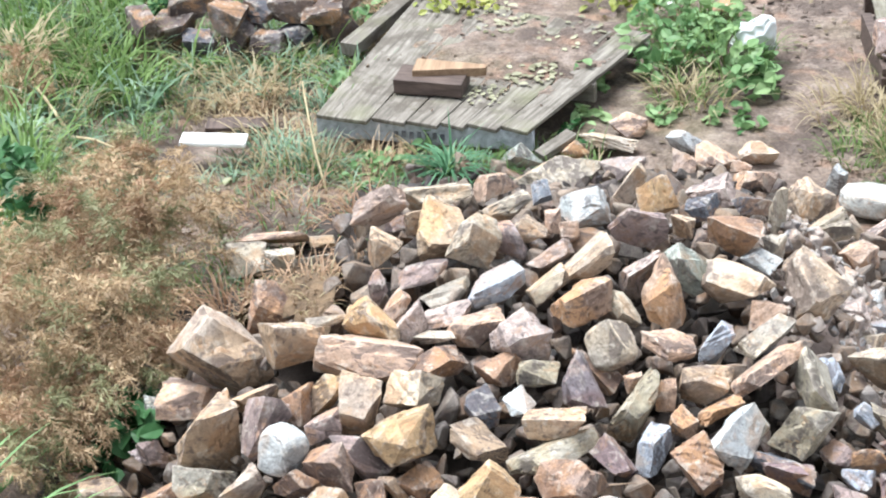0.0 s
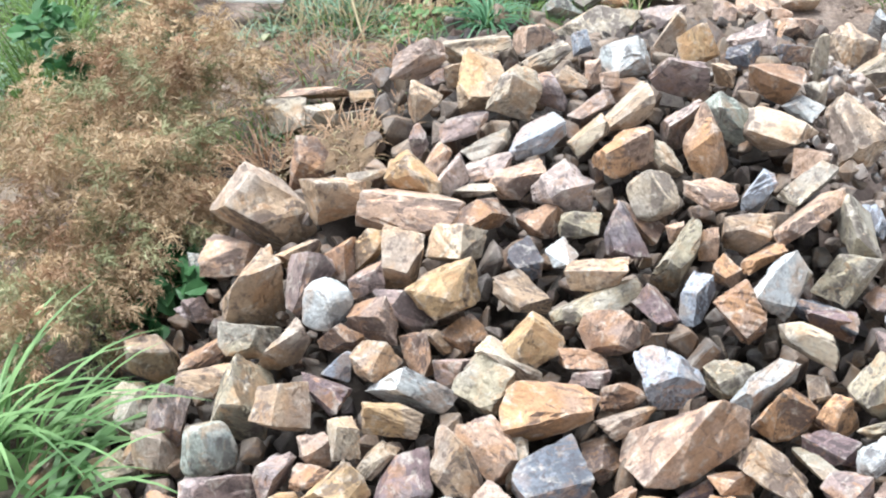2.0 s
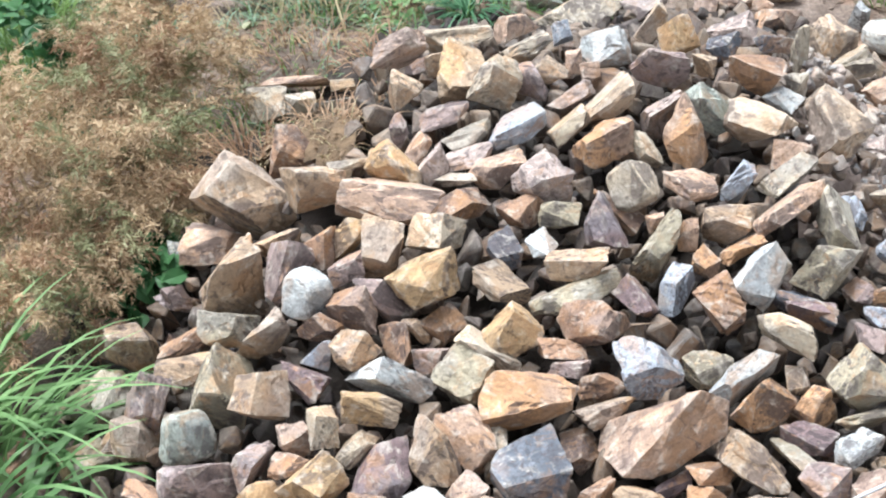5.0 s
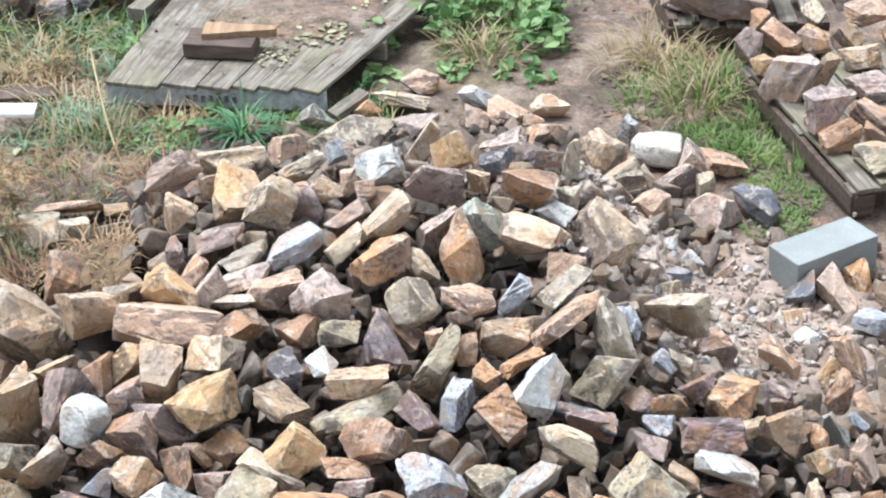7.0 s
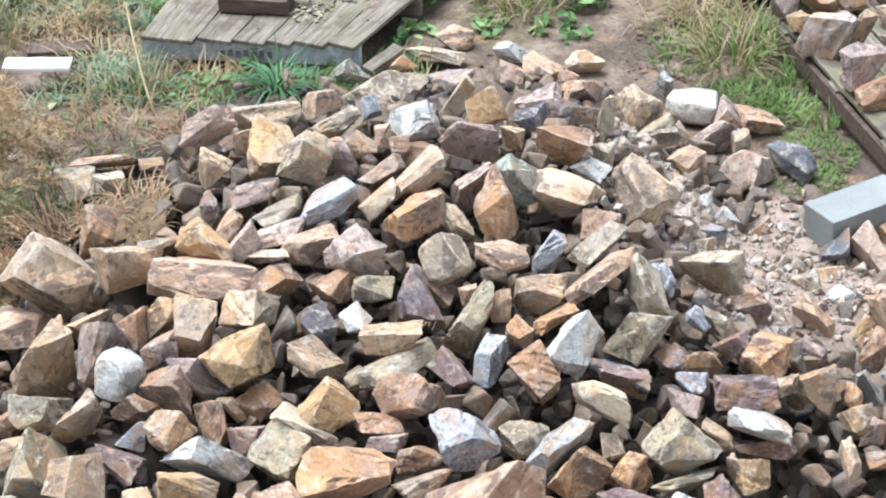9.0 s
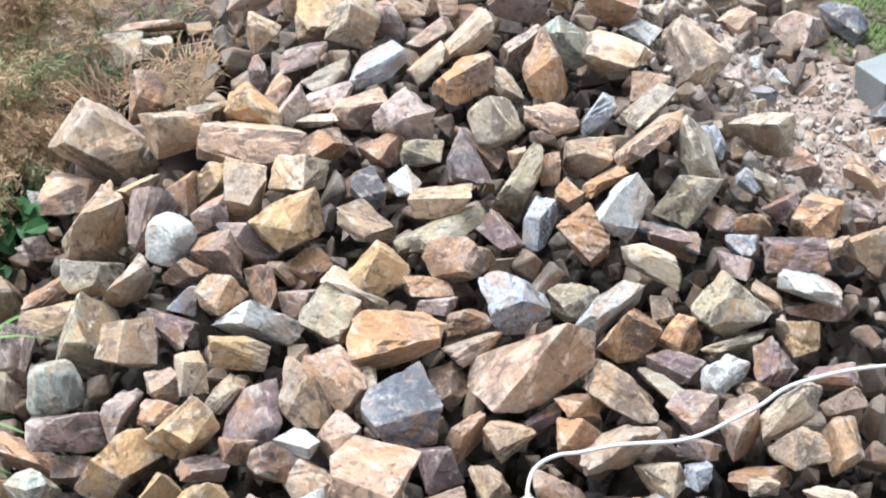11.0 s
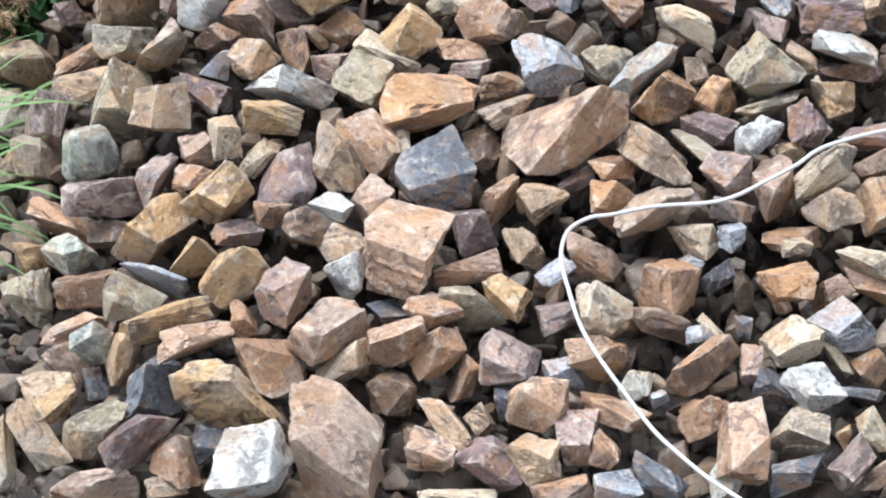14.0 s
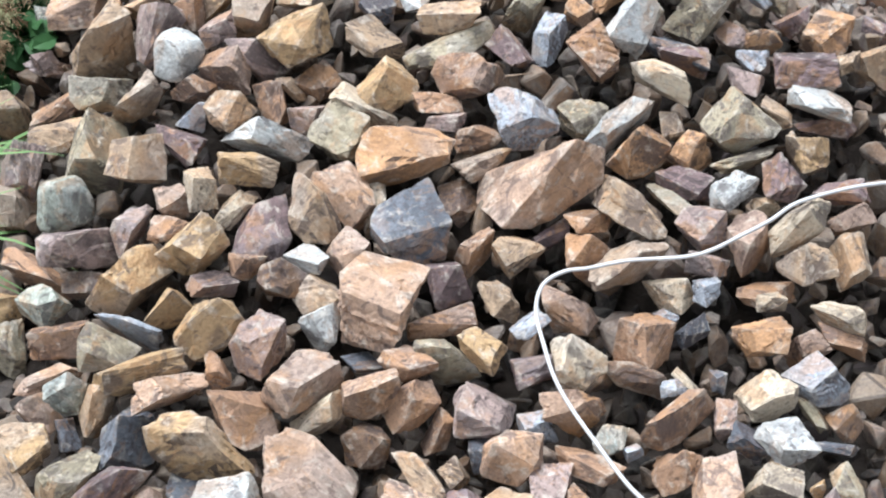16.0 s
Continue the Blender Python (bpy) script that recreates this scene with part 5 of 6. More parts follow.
offcut("wood_offcut", (-1.09, 10.46, 0.21), (0.36, 0.19, 0.075), -10, DARK_WOOD, "thick dark wet timber offcut lying on a pallet")
plank("wood_offcut", (-1.18, 10.51, 0.26), (-0.81, 10.48, 0.26), 0.15, 0.045, FRESH_WOOD, None, "pale sawn timber wedge lying across a dark offcut", "wood offcut", widen=-0.75)
plank("plank", (-1.59, 11.03, 0.12), (-1.29, 11.77, 0.12), 0.1, 0.07, OLD_WOOD, None, "weathered grey timber leaning beside the pallet", "plank")
plank("plank", (-2.25, 10.30, 0.03), (-1.93, 10.32, 0.03), 0.12, 0.05, DARK_WOOD, None, "dark old board lying in the grass", "plank")
plank("plank", (-0.52, 9.94, 0.05), (-0.36, 10.08, 0.10), 0.08, 0.035, OLD_WOOD, None, "weathered grey board end sticking out under the pallet", "plank")
sheet = thing("white_sheet", rough_box(0.33, 0.15, 0.025, 0.008, 0.008, 6), WHITE_SHEET, "white rigid sheet offcut lying in dry grass", "sheet")
sheet.matrix_basis = pose(*(-2.15, 9.97, 0.13), -8, 3, 3)


def bag():
    bm = bmesh.new()
    bmesh.ops.create_icosphere(bm, subdivisions=4, radius=1)
    for v in bm.verts:
        p = v.co.copy()
        v.co = Vector((p.x * 0.1 * (1.0 - 0.45 * p.z), p.y * 0.09, p.z * 0.17))
        v.co += 0.035 * noise.noise_vector(p * 1.8) + 0.012 * noise.noise_vector(p * 6)
    ob = thing("plastic_bag", bm, WHITE_BAG, "crumpled white plastic bag lying among weeds", "bag", smooth=True)
    ob.matrix_basis = pose(*(0.59, 11.18, 0.10), 25, 18, 10)


bag()


def tube(name, points, radius, mat, label, category, sides=8, steps=8, taper=0.0):
    pts = [Vector(p) for p in points]
    pts = [pts[0] * 2 - pts[1]] + pts + [pts[-1] * 2 - pts[-2]]
    line = []
    for a, b, c, d in zip(pts, pts[1:], pts[2:], pts[3:]):
        for i in range(steps):
            t = i / steps
            line.append(0.5 * (2 * b + (c - a) * t + (2 * a - 5 * b + 4 * c - d) * t * t + (3 * b - a - 3 * c + d) * t ** 3))
    line.append(pts[-2])
    verts, faces = [], []
    for k, p in enumerate(line):
        way = (line[min(k + 1, len(line) - 1)] - line[max(k - 1, 0)]).normalized()
        u = way.cross(Vector((0.1, 0.2, 1))).normalized()
        w = way.cross(u)
        r = radius * (1 - taper * k / len(line))
        verts += [p + r * (math.cos(6.2832 * i / sides) * u + math.sin(6.2832 * i / sides) * w) for i in range(sides)]
    for k in range(len(line) - 1):
        faces += [(k * sides + i, k * sides + (i + 1) % sides, (k + 1) * sides + (i + 1) % sides, (k + 1) * sides + i) for i in range(sides)]
    return tagged(from_lists(name, verts, faces, mat, True), label, category)


tube("cable", [
    (1.17, 5.83, 0.59), (1.04, 5.79, 0.61), (0.93, 5.76, 0.61), (0.81, 5.72, 0.60), (0.72, 5.66, 0.58), (0.62, 5.60, 0.57),
    (0.53, 5.55, 0.56), (0.44, 5.53, 0.55), (0.26, 5.52, 0.55), (0.13, 5.50, 0.54), (0.06, 5.49, 0.54), (0.00, 5.46, 0.53),
    (-0.03, 5.41, 0.52), (-0.04, 5.34, 0.49), (-0.02, 5.23, 0.47), (0.01, 5.11, 0.44), (0.06, 5.00, 0.41), (0.14, 4.87, 0.37),
    (0.22, 4.74, 0.34), (0.29, 4.66, 0.32), (0.37, 4.58, 0.30), (0.45, 4.51, 0.29), (0.56, 4.43, 0.27),
], 0.0068, CABLE, "thin white plastic cable lying in a bend over the stones", "cable")


def slatted_pallet():
    p = tagged(new("pallet"), "pale weathered slatted pallet with a large stone on it", "pallet")
    a, b = Vector((1.22, 10.60, 0.15)), Vector((1.89, 10.60, 0.15))
    across = (b - a).normalized()
    along = Vector((-across.y, across.x, 0))
    for i in range(6):
        c = a + across * (0.06 + i * 0.135)
        plank("board", c - along * random.uniform(0, 0.03), c + along * 1.1, 0.095, 0.022, OLD_WOOD, p, roll=random.uniform(-2, 2))
    for j in (0.05, 0.55, 1.05):
        c = a + along * j + Vector((0, 0, -0.065))
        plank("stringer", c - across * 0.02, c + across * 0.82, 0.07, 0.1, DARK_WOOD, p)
    return p


slatted_pallet()
boulder = tagged(new("boulder"), "large flat brown stone lying on a slatted pallet", "boulder")
stone(boulder, BLOCKY[3], "mauve", *(1.47, 10.74, 0.30), 0.62, 0.4, 0.24, 4, 0, -5)
stone(boulder, BLOCKY[5], "mauve", *(1.31, 10.74, 0.20), 0.2, 0.12, 0.06, 0, 5, -10)
side_rail = plank("plank", (1.18, 11.32, 0.10), (1.23, 10.63, 0.10), 0.05, 0.16, DARK_WOOD, None, "dark wet timber standing on edge beside a pallet", "plank")


# ---- plants ----
rp = random.Random(9)


def blade(verts, faces, base, way, length, width, bend, segs=4):
    """One arching, tapering blade."""
    way = Vector(way)
    flat = Vector((way.x, way.y, 0))
    flat = flat.normalized() if flat.length > 1e-3 else Vector((1, 0, 0))
    side = Vector((-flat.y, flat.x, 0))
    up = max(way.normalized().z, 0.05)
    p = Vector(base)
    d = way.normalized()
    n = len(verts)
    for k in range(segs + 1):
        w = width * (1 - (k / segs) ** 1.6) * 0.5 + 0.0006
        verts.append(p - side * w)
        verts.append(p + side * w)
        p = p + d * (length / segs)
        d = (d + (flat * 0.5 - Vector((0, 0, 1))) * bend / segs).normalized()
    for k in range(segs):
        faces.append((n + 2 * k, n + 2 * k + 1, n + 2 * k + 3, n + 2 * k + 2))


def tuft(verts, faces, at, count, spread, length, width, lean=0.5, bend=0.9):
    for _ in range(count):
        a = rp.uniform(0, 6.283)
        r = spread * rp.random() ** 0.5
        base = (at[0] + r * math.cos(a), at[1] + r * math.sin(a), at[2] - 0.01)
        b = a + rp.gauss(0, 0.7)
        k = lean * rp.uniform(0.3, 1.3)
        blade(verts, faces, base, (k * math.cos(b), k * math.sin(b), 1), length * rp.uniform(0.55, 1.15), width * rp.uniform(0.7, 1.2), bend * rp.uniform(0.5, 1.4))


def grass(name, spots, mat, label, category="grass", kind="stuff"):
    """spots: place, count, spread, length, width, lean, bend."""
    verts, faces = [], []
    for at, *how in spots:
        tuft(verts, faces, at, *how)
    return tagged(from_lists(name, verts, faces, mat), label, category, kind=kind)


def leaves(name, spots, mat, label, category="weed", flat=0.5, kind=""):
    """Broad leaves on a patch. spots: place, count, spread, height, leaf length."""
    verts, faces = [], []
    for at, count, spread, height, size in spots:
        for _ in range(count):
            a, r = rp.uniform(0, 6.283), spread * rp.random() ** 0.5
            k = size * rp.uniform(0.5, 1.2)
            m = pose(at[0] + r * math.cos(a), at[1] + r * math.sin(a), at[2] + height * rp.random() ** 0.7 * (1 - 0.5 * r / max(spread, 0.01)), rp.gauss(0, 60 * flat), rp.gauss(0, 60 * flat), rp.uniform(0, 360))
            n = len(verts)
            for x, y, z in ((0, -0.5, -0.06), (0.24, -0.3, 0.03), (0.34, 0.0, 0.05), (0.18, 0.34, 0.0), (0, 0.52, -0.1), (-0.18, 0.34, 0.0), (-0.34, 0.0, 0.05), (-0.24, -0.3, 0.03), (0, 0.0, -0.03)):
                verts.append(m @ (Vector((x, y, z)) * k))
            faces += [(n + i, n + (i + 1) % 8, n + 8) for i in range(8)]
    return tagged(from_lists(name, verts, faces, mat), label, category, kind=kind)


def spray(verts, faces, p, way, length, needles, size):
    """A drooping feathery frond: fine leaflets on both sides of a stem."""
    way = Vector(way).normalized()
    p = Vector(p)
    side = way.cross(Vector((rp.gauss(0, 0.6), rp.gauss(0, 0.6), 1))).normalized()
    for i in range(needles):
        u = (i + 0.5) / needles
        q = p + way * length * u - Vector((0, 0, 0.45 * length * u * u))
        tip = (way - Vector((0, 0, 0.9 * u))).normalized()
        d = (tip * 0.8 + side * (1 if i % 2 else -1) * rp.uniform(0.5, 1.0) + 0.25 * Vector((rp.gauss(0, 1), rp.gauss(0, 1), rp.gauss(0, 1)))).normalized()
        s = d.cross(Vector((rp.gauss(0, 1), rp.gauss(0, 1), rp.gauss(0, 1)))).normalized() * size * 0.07
        k = size * rp.uniform(0.6, 1.2) * (1.15 - 0.7 * u)
        n = len(verts)
        verts += [q - s, q + s, q + d * k * 0.6 + s * 0.8, q + d * k]
        faces.append((n, n + 1, n + 2, n + 3))


def bush(lobes, stem_at, label="dying feathery shrub with brown needles and some green"):
    ob = tagged(new("bush"), label, "bush")
    kinds = (("dead_foliage", BUSH, "dry pinkish-brown feathery foliage"), ("rusty_foliage", BUSH_RUST, "rust-brown dead foliage"), ("fading_foliage", BUSH_GREEN, "fading olive-green foliage"))
    made = {k[0]: ([], []) for k in kinds}
    for x, y, z, r in lobes:
        for _ in range(int(9 + 32 * r)):
            d = Vector((rp.gauss(0, 1), rp.gauss(0, 1), rp.gauss(0.35, 0.8))).normalized()
            if d.z < -0.35:
                continue
            verts, faces = made[rp.choices([k[0] for k in kinds], (0.56, 0.2, 0.24))[0]]
            p = Vector((x, y, z)) + d * r * rp.uniform(0.1, 0.45) - Vector((0, 0, 0.05))
            way, reach = d.copy(), r * rp.uniform(0.7, 1.25)
            for i in range(15):
                p = p + way * reach / 15
                way = (way + Vector((rp.gauss(0, 0.12), rp.gauss(0, 0.12), -0.06 + rp.gauss(0, 0.06)))).normalized()
                for _ in range(2):
                    out = (way * 0.8 + Vector((rp.gauss(0, 1), rp.gauss(0, 1), rp.gauss(0, 0.7))).normalized()).normalized()
                    spray(verts, faces, p, out, rp.uniform(0.08, 0.17) * (1.15 - 0.045 * i), 12, rp.uniform(0.026, 0.048))
    for name, mat, label in kinds:
        f = from_lists(name, *made[name], mat)
        f.parent = ob
        tagged(f, label)
    for x, y, z, r in lobes:
        st = tube("stem", [stem_at, ((stem_at[0] + x) / 2, (stem_at[1] + y) / 2, z * 0.6), (x, y, z)], 0.012, TWIG, "", "", 6, 5, 0.6)
        st.parent = ob
    return ob


bush([
    (-2.12, 9.05, 0.30, 0.20), (-2.33, 8.80, 0.40, 0.24), (-2.44, 8.57, 0.42, 0.26), (-2.59, 8.23, 0.45, 0.34), (-2.17, 8.22, 0.42, 0.34),
    (-2.66, 7.61, 0.50, 0.36), (-2.29, 7.55, 0.48, 0.36), (-2.10, 7.59, 0.40, 0.22), (-2.43, 7.20, 0.45, 0.34),
    (-2.59, 7.01, 0.42, 0.26), (-2.45, 7.65, 0.50, 0.28), (-2.19, 7.86, 0.45, 0.26), (-2.80, 8.01, 0.50, 0.28), (-2.42, 7.08, 0.40, 0.22), (-2.25, 7.42, 0.40, 0.2), (-2.60, 8.88, 0.42, 0.24), (-2.15, 8.63, 0.35, 0.22), (-2.50, 6.85, 0.35, 0.22),
], (-2.53, 7.65, 0.00))
bush([
    (-3.28, 10.69, 0.16, 0.16), (-2.62, 9.83, 0.16, 0.15),
], (-2.95, 10.25, 0.00), "low rust-brown dead fern growth among tall grass")

# fine low grass, straw and litter over the yard
yard_green, yard_blue, yard_straw, yard_dead = [], [], [], []
for _ in range(4200):
    x, y = rp.uniform(-4.6, -0.2), rp.uniform(8.6, 12.6)
    if heap_height(x, y) > 0.1 or (-1.75 + 0.3 * (y - 10.2) < x < 0.1 and y > 10.1):
        continue
    if math.hypot((x + 2.2) / 0.35, (y - 10.05) / 0.35) < 1 or (-2.35 < x < -1.45 and 8.9 < y < 9.75 and rp.random() < 0.8):
        continue
    n = noise.noise(Vector((x * 1.1, y * 1.1, 7)))
    (yard_blue if n > -0.08 and rp.random() < 0.4 else yard_green if n > -0.08 else yard_straw if n > -0.24 else yard_dead).append(((x, y, 0), 6, 0.09, rp.uniform(0.08, 0.22), 0.007, 0.9, 1.3))
grass("grass", yard_green, GRASS, "thin green grass between litter")
grass("grass", yard_blue, BLUE_GRASS, "thin pale green grass between litter")
grass("dry_grass", yard_straw, PALE_GRASS, "thin straw-coloured dry grass")
grass("dead_grass", yard_dead, BUSH, "matted brown dead grass")

grass("tall_grass", [
    ((-2.86, 11.51, 0.00), 40, 0.14, 0.42, 0.026, 0.8, 1.3), ((-2.78, 10.73, 0.00), 30, 0.12, 0.36, 0.026, 0.9, 1.4), ((-2.48, 11.00, 0.00), 20, 0.12, 0.3, 0.022, 0.9, 1.4), ((-1.55, 10.71, 0.00), 30, 0.1, 0.28, 0.02, 0.7, 1.2), ((-1.79, 11.13, 0.00), 24, 0.14, 0.28, 0.02, 0.8, 1.3),
    ((1.31, 10.05, 0.00), 70, 0.15, 0.3, 0.009, 0.6, 1.1), ((-3.14, 11.01, 0.00), 60, 0.2, 0.45, 0.014, 0.6, 1.0), ((-3.14, 9.73, 0.00), 60, 0.2, 0.5, 0.016, 0.6, 1.0), ((-2.74, 10.73, 0.00), 50, 0.16, 0.35, 0.012, 0.6, 1.0),
    ((-3.27, 11.44, 0.00), 60, 0.2, 0.5, 0.012, 0.5, 0.9), ((-3.51, 11.52, 0.00), 50, 0.2, 0.45, 0.012, 0.5, 0.9), ((-3.04, 11.74, 0.00), 60, 0.16, 0.45, 0.012, 0.45, 0.9), ((-2.92, 11.14, 0.00), 40, 0.16, 0.4, 0.012, 0.5, 0.9),
    ((-2.99, 9.22, 0.00), 90, 0.2, 0.45, 0.014, 0.5, 0.8), ((-2.91, 8.91, 0.00), 90, 0.2, 0.4, 0.014, 0.5, 0.8), ((-2.94, 10.80, 0.00), 40, 0.2, 0.35, 0.01, 0.5, 0.9),
], GRASS, "tall green grass clumps at the yard's edge")
grass("tall_grass", [((x, y, 0.0), 34, 0.16, 0.4, 0.02, 0.7, 1.3) for x, y in ((-3.4, 11.2), (-3.1, 11.3), (-2.95, 10.95), (-3.3, 10.35), (-3.05, 9.75), (-3.15, 10.05), (-2.85, 11.6), (-3.5, 11.7))], GRASS, "tall green grass with wide blades behind the shrub")
grass("pale_green_grass", [
    ((-3.07, 9.90, 0.00), 34, 0.2, 0.36, 0.028, 1.2, 2.0), ((-2.64, 10.53, 0.00), 16, 0.1, 0.32, 0.024, 0.7, 1.2), ((-3.26, 10.21, 0.00), 30, 0.2, 0.36, 0.028, 1.2, 2.0), ((-3.02, 10.60, 0.00), 20, 0.15, 0.35, 0.026, 0.7, 1.1),
    ((-2.82, 11.14, 0.00), 24, 0.14, 0.3, 0.018, 0.7, 1.2), ((-3.14, 11.44, 0.00), 24, 0.16, 0.35, 0.018, 0.7, 1.2), ((-3.38, 11.67, 0.00), 24, 0.16, 0.35, 0.018, 0.7, 1.2), ((-2.50, 10.59, 0.00), 20, 0.14, 0.25, 0.014, 0.8, 1.2),
    ((-1.86, 10.72, 0.00), 30, 0.16, 0.22, 0.012, 0.8, 1.2), ((-1.86, 9.90, 0.00), 60, 0.2, 0.22, 0.01, 0.8, 1.2), ((-1.64, 9.96, 0.00), 50, 0.16, 0.2, 0.01, 0.8, 1.2), ((-1.56, 10.78, 0.00), 30, 0.12, 0.25, 0.014, 0.7, 1.0), ((-3.01, 9.44, 0.00), 34, 0.2, 0.36, 0.028, 1.2, 2.0),
    ((-1.80, 9.90, 0.00), 60, 0.25, 0.22, 0.008, 0.7, 1.2), ((-2.03, 10.85, 0.00), 50, 0.25, 0.25, 0.008, 0.7, 1.2), ((-1.61, 10.45, 0.00), 50, 0.16, 0.22, 0.009, 0.7, 1.2), ((-2.39, 10.86, 0.00), 40, 0.25, 0.25, 0.008, 0.7, 1.2),
], BLUE_GRASS, "pale bluish-green grass with wide arching blades")
grass("straw_grass", [
    ((-2.41, 11.14, 0.00), 70, 0.22, 0.28, 0.016, 0.9, 1.5), ((-2.10, 10.72, 0.00), 60, 0.2, 0.26, 0.014, 0.9, 1.5), ((-1.96, 11.06, 0.00), 40, 0.2, 0.26, 0.014, 0.9, 1.5), ((-1.84, 10.14, 0.00), 60, 0.2, 0.24, 0.012, 0.9, 1.5), ((-3.44, 11.01, 0.10), 50, 0.2, 0.3, 0.024, 0.9, 1.4),
    ((-3.34, 10.94, 0.00), 120, 0.3, 0.35, 0.008, 0.7, 1.3), ((-3.11, 10.47, 0.00), 90, 0.25, 0.3, 0.008, 0.7, 1.3), ((1.28, 9.99, 0.00), 70, 0.15, 0.34, 0.007, 0.8, 1.6), ((1.23, 10.37, 0.00), 60, 0.15, 0.3, 0.007, 0.8, 1.4),
    ((1.42, 10.23, 0.00), 60, 0.12, 0.3, 0.007, 0.7, 1.4), ((0.28, 10.60, 0.00), 60, 0.14, 0.26, 0.008, 0.8, 1.5), ((0.14, 10.76, 0.00), 40, 0.12, 0.28, 0.008, 0.8, 1.5), ((1.15, 10.56, 0.00), 120, 0.16, 0.28, 0.007, 0.8, 1.5), ((1.03, 10.49, 0.00), 60, 0.2, 0.25, 0.006, 0.9, 1.5), ((-2.17, 10.99, 0.00), 70, 0.3, 0.22, 0.006, 0.9, 1.4),
    ((-1.67, 9.72, 0.00), 90, 0.25, 0.2, 0.006, 0.9, 1.4), ((-2.00, 9.73, 0.00), 80, 0.25, 0.2, 0.006, 0.9, 1.4),
], PALE_GRASS, "straw-coloured dry grass clumps")
grass("weed_grass", [
    ((0.11, 11.10, 0.00), 60, 0.14, 0.3, 0.01, 0.6, 1.1), ((0.30, 11.46, 0.00), 60, 0.14, 0.34, 0.01, 0.6, 1.1), ((0.41, 10.96, 0.00), 50, 0.14, 0.28, 0.01, 0.6, 1.1), ((0.20, 10.63, 0.00), 50, 0.14, 0.22, 0.009, 0.7, 1.1), ((0.60, 11.17, 0.00), 30, 0.1, 0.26, 0.01, 0.6, 1.1), ((1.02, 10.01, 0.00), 60, 0.14, 0.16, 0.008, 0.7, 1.1), ((1.13, 10.24, 0.00), 60, 0.14, 0.18, 0.008, 0.7, 1.1),
], GRASS, "green grass growing through leafy weeds")
grass("side_grass", [
    ((1.52, 10.16, 0.00), 70, 0.12, 0.22, 0.009, 0.6, 1.0), ((1.56, 9.82, 0.00), 60, 0.1, 0.16, 0.01, 0.7, 1.0), ((1.38, 9.69, 0.00), 60, 0.16, 0.1, 0.008, 0.9, 1.2), ((1.22, 9.71, 0.00), 60, 0.16, 0.08, 0.008, 0.9, 1.2),
    ((1.66, 9.34, 0.00), 30, 0.06, 0.16, 0.01, 0.5, 0.9), ((1.48, 9.41, 0.00), 60, 0.14, 0.07, 0.008, 0.9, 1.2), ((1.57, 9.11, 0.00), 500, 0.2, 0.035, 0.008, 0.9, 1.2), ((1.34, 10.81, 0.00), 50, 0.1, 0.25, 0.01, 0.5, 0.9), ((1.51, 8.86, 0.00), 400, 0.16, 0.03, 0.008, 0.9, 1.2), ((1.32, 9.64, 0.00), 200, 0.2, 0.06, 0.01, 0.9, 1.2), ((1.47, 9.52, 0.00), 200, 0.16, 0.08, 0.01, 0.9, 1.2),
], GRASS, "short green grass along the pallet's side")
grass("grass_tuft", [((-0.96, 9.79, 0.00), 110, 0.05, 0.32, 0.016, 0.42, 2.0)], leaf_material("dark_grass", (0.04, 0.14, 0.06), (0.2, 0.44, 0.24), 0.3), "dark green drooping grass tuft before the pallet")
LILY = leaf_material("lily_leaf", (0.03, 0.13, 0.03), (0.4, 0.66, 0.28), 0.35)
lily = tagged(new("lily_clump"), "bright green clump of long arching strap leaves beside the stones", "plant")
for (x, y, z), count, spread in (((-2.53, 6.46, 0.00), 26, 0.14), ((-2.34, 6.36, 0.00), 20, 0.12), ((-2.71, 6.46, 0.00), 22, 0.14), ((-2.35, 6.05, 0.00), 18, 0.15)):
    for _ in range(count):
        verts, faces = [], []
        a, r = rp.uniform(0, 6.283), spread * rp.random() ** 0.5
        lean = rp.uniform(0.15, 1.0)
        turn = rp.gauss(0.1, 1.1)
        blade(verts, faces, (x + r * math.cos(a), y + r * math.sin(a), z), (lean * math.cos(turn), lean * math.sin(turn), 1), rp.uniform(0.5, 0.95), rp.uniform(0.024, 0.04), rp.uniform(0.9, 2.1), 7)
        from_lists("leaf", verts, faces, LILY).parent = lily

grass("dead_grass", [((-1.95, 9.35, -0.30), 26, 0.14, 0.15, 0.006, 0.9, 1.4), ((-1.48, 8.15, 0.42), 26, 0.14, 0.15, 0.006, 0.9, 1.4), ((-1.25, 7.90, 0.54), 26, 0.12, 0.15, 0.006, 0.9, 1.4), ((-1.51, 9.55, -0.33), 26, 0.12, 0.15, 0.006, 0.9, 1.4), ((-2.15, 9.27, -0.25), 26, 0.14, 0.15, 0.006, 0.9, 1.4), ((-1.42, 8.37, 0.20), 60, 0.2, 0.2, 0.007, 0.9, 1.4), ((-1.62, 8.20, 0.20), 60, 0.2, 0.2, 0.007, 0.9, 1.4), ((-1.22, 8.58, 0.20), 50, 0.16, 0.18, 0.007, 0.9, 1.4), ((-1.32, 9.21, 0.10), 90, 0.14, 0.2, 0.007, 0.9, 1.4), ((-1.69, 9.50, 0.00), 110, 0.25, 0.2, 0.007, 0.9, 1.4), ((-1.75, 8.20, 0.20), 120, 0.16, 0.25, 0.007, 0.9, 1.4)],
      BUSH_RUST, "brown dead grass between the shrub and the stones")


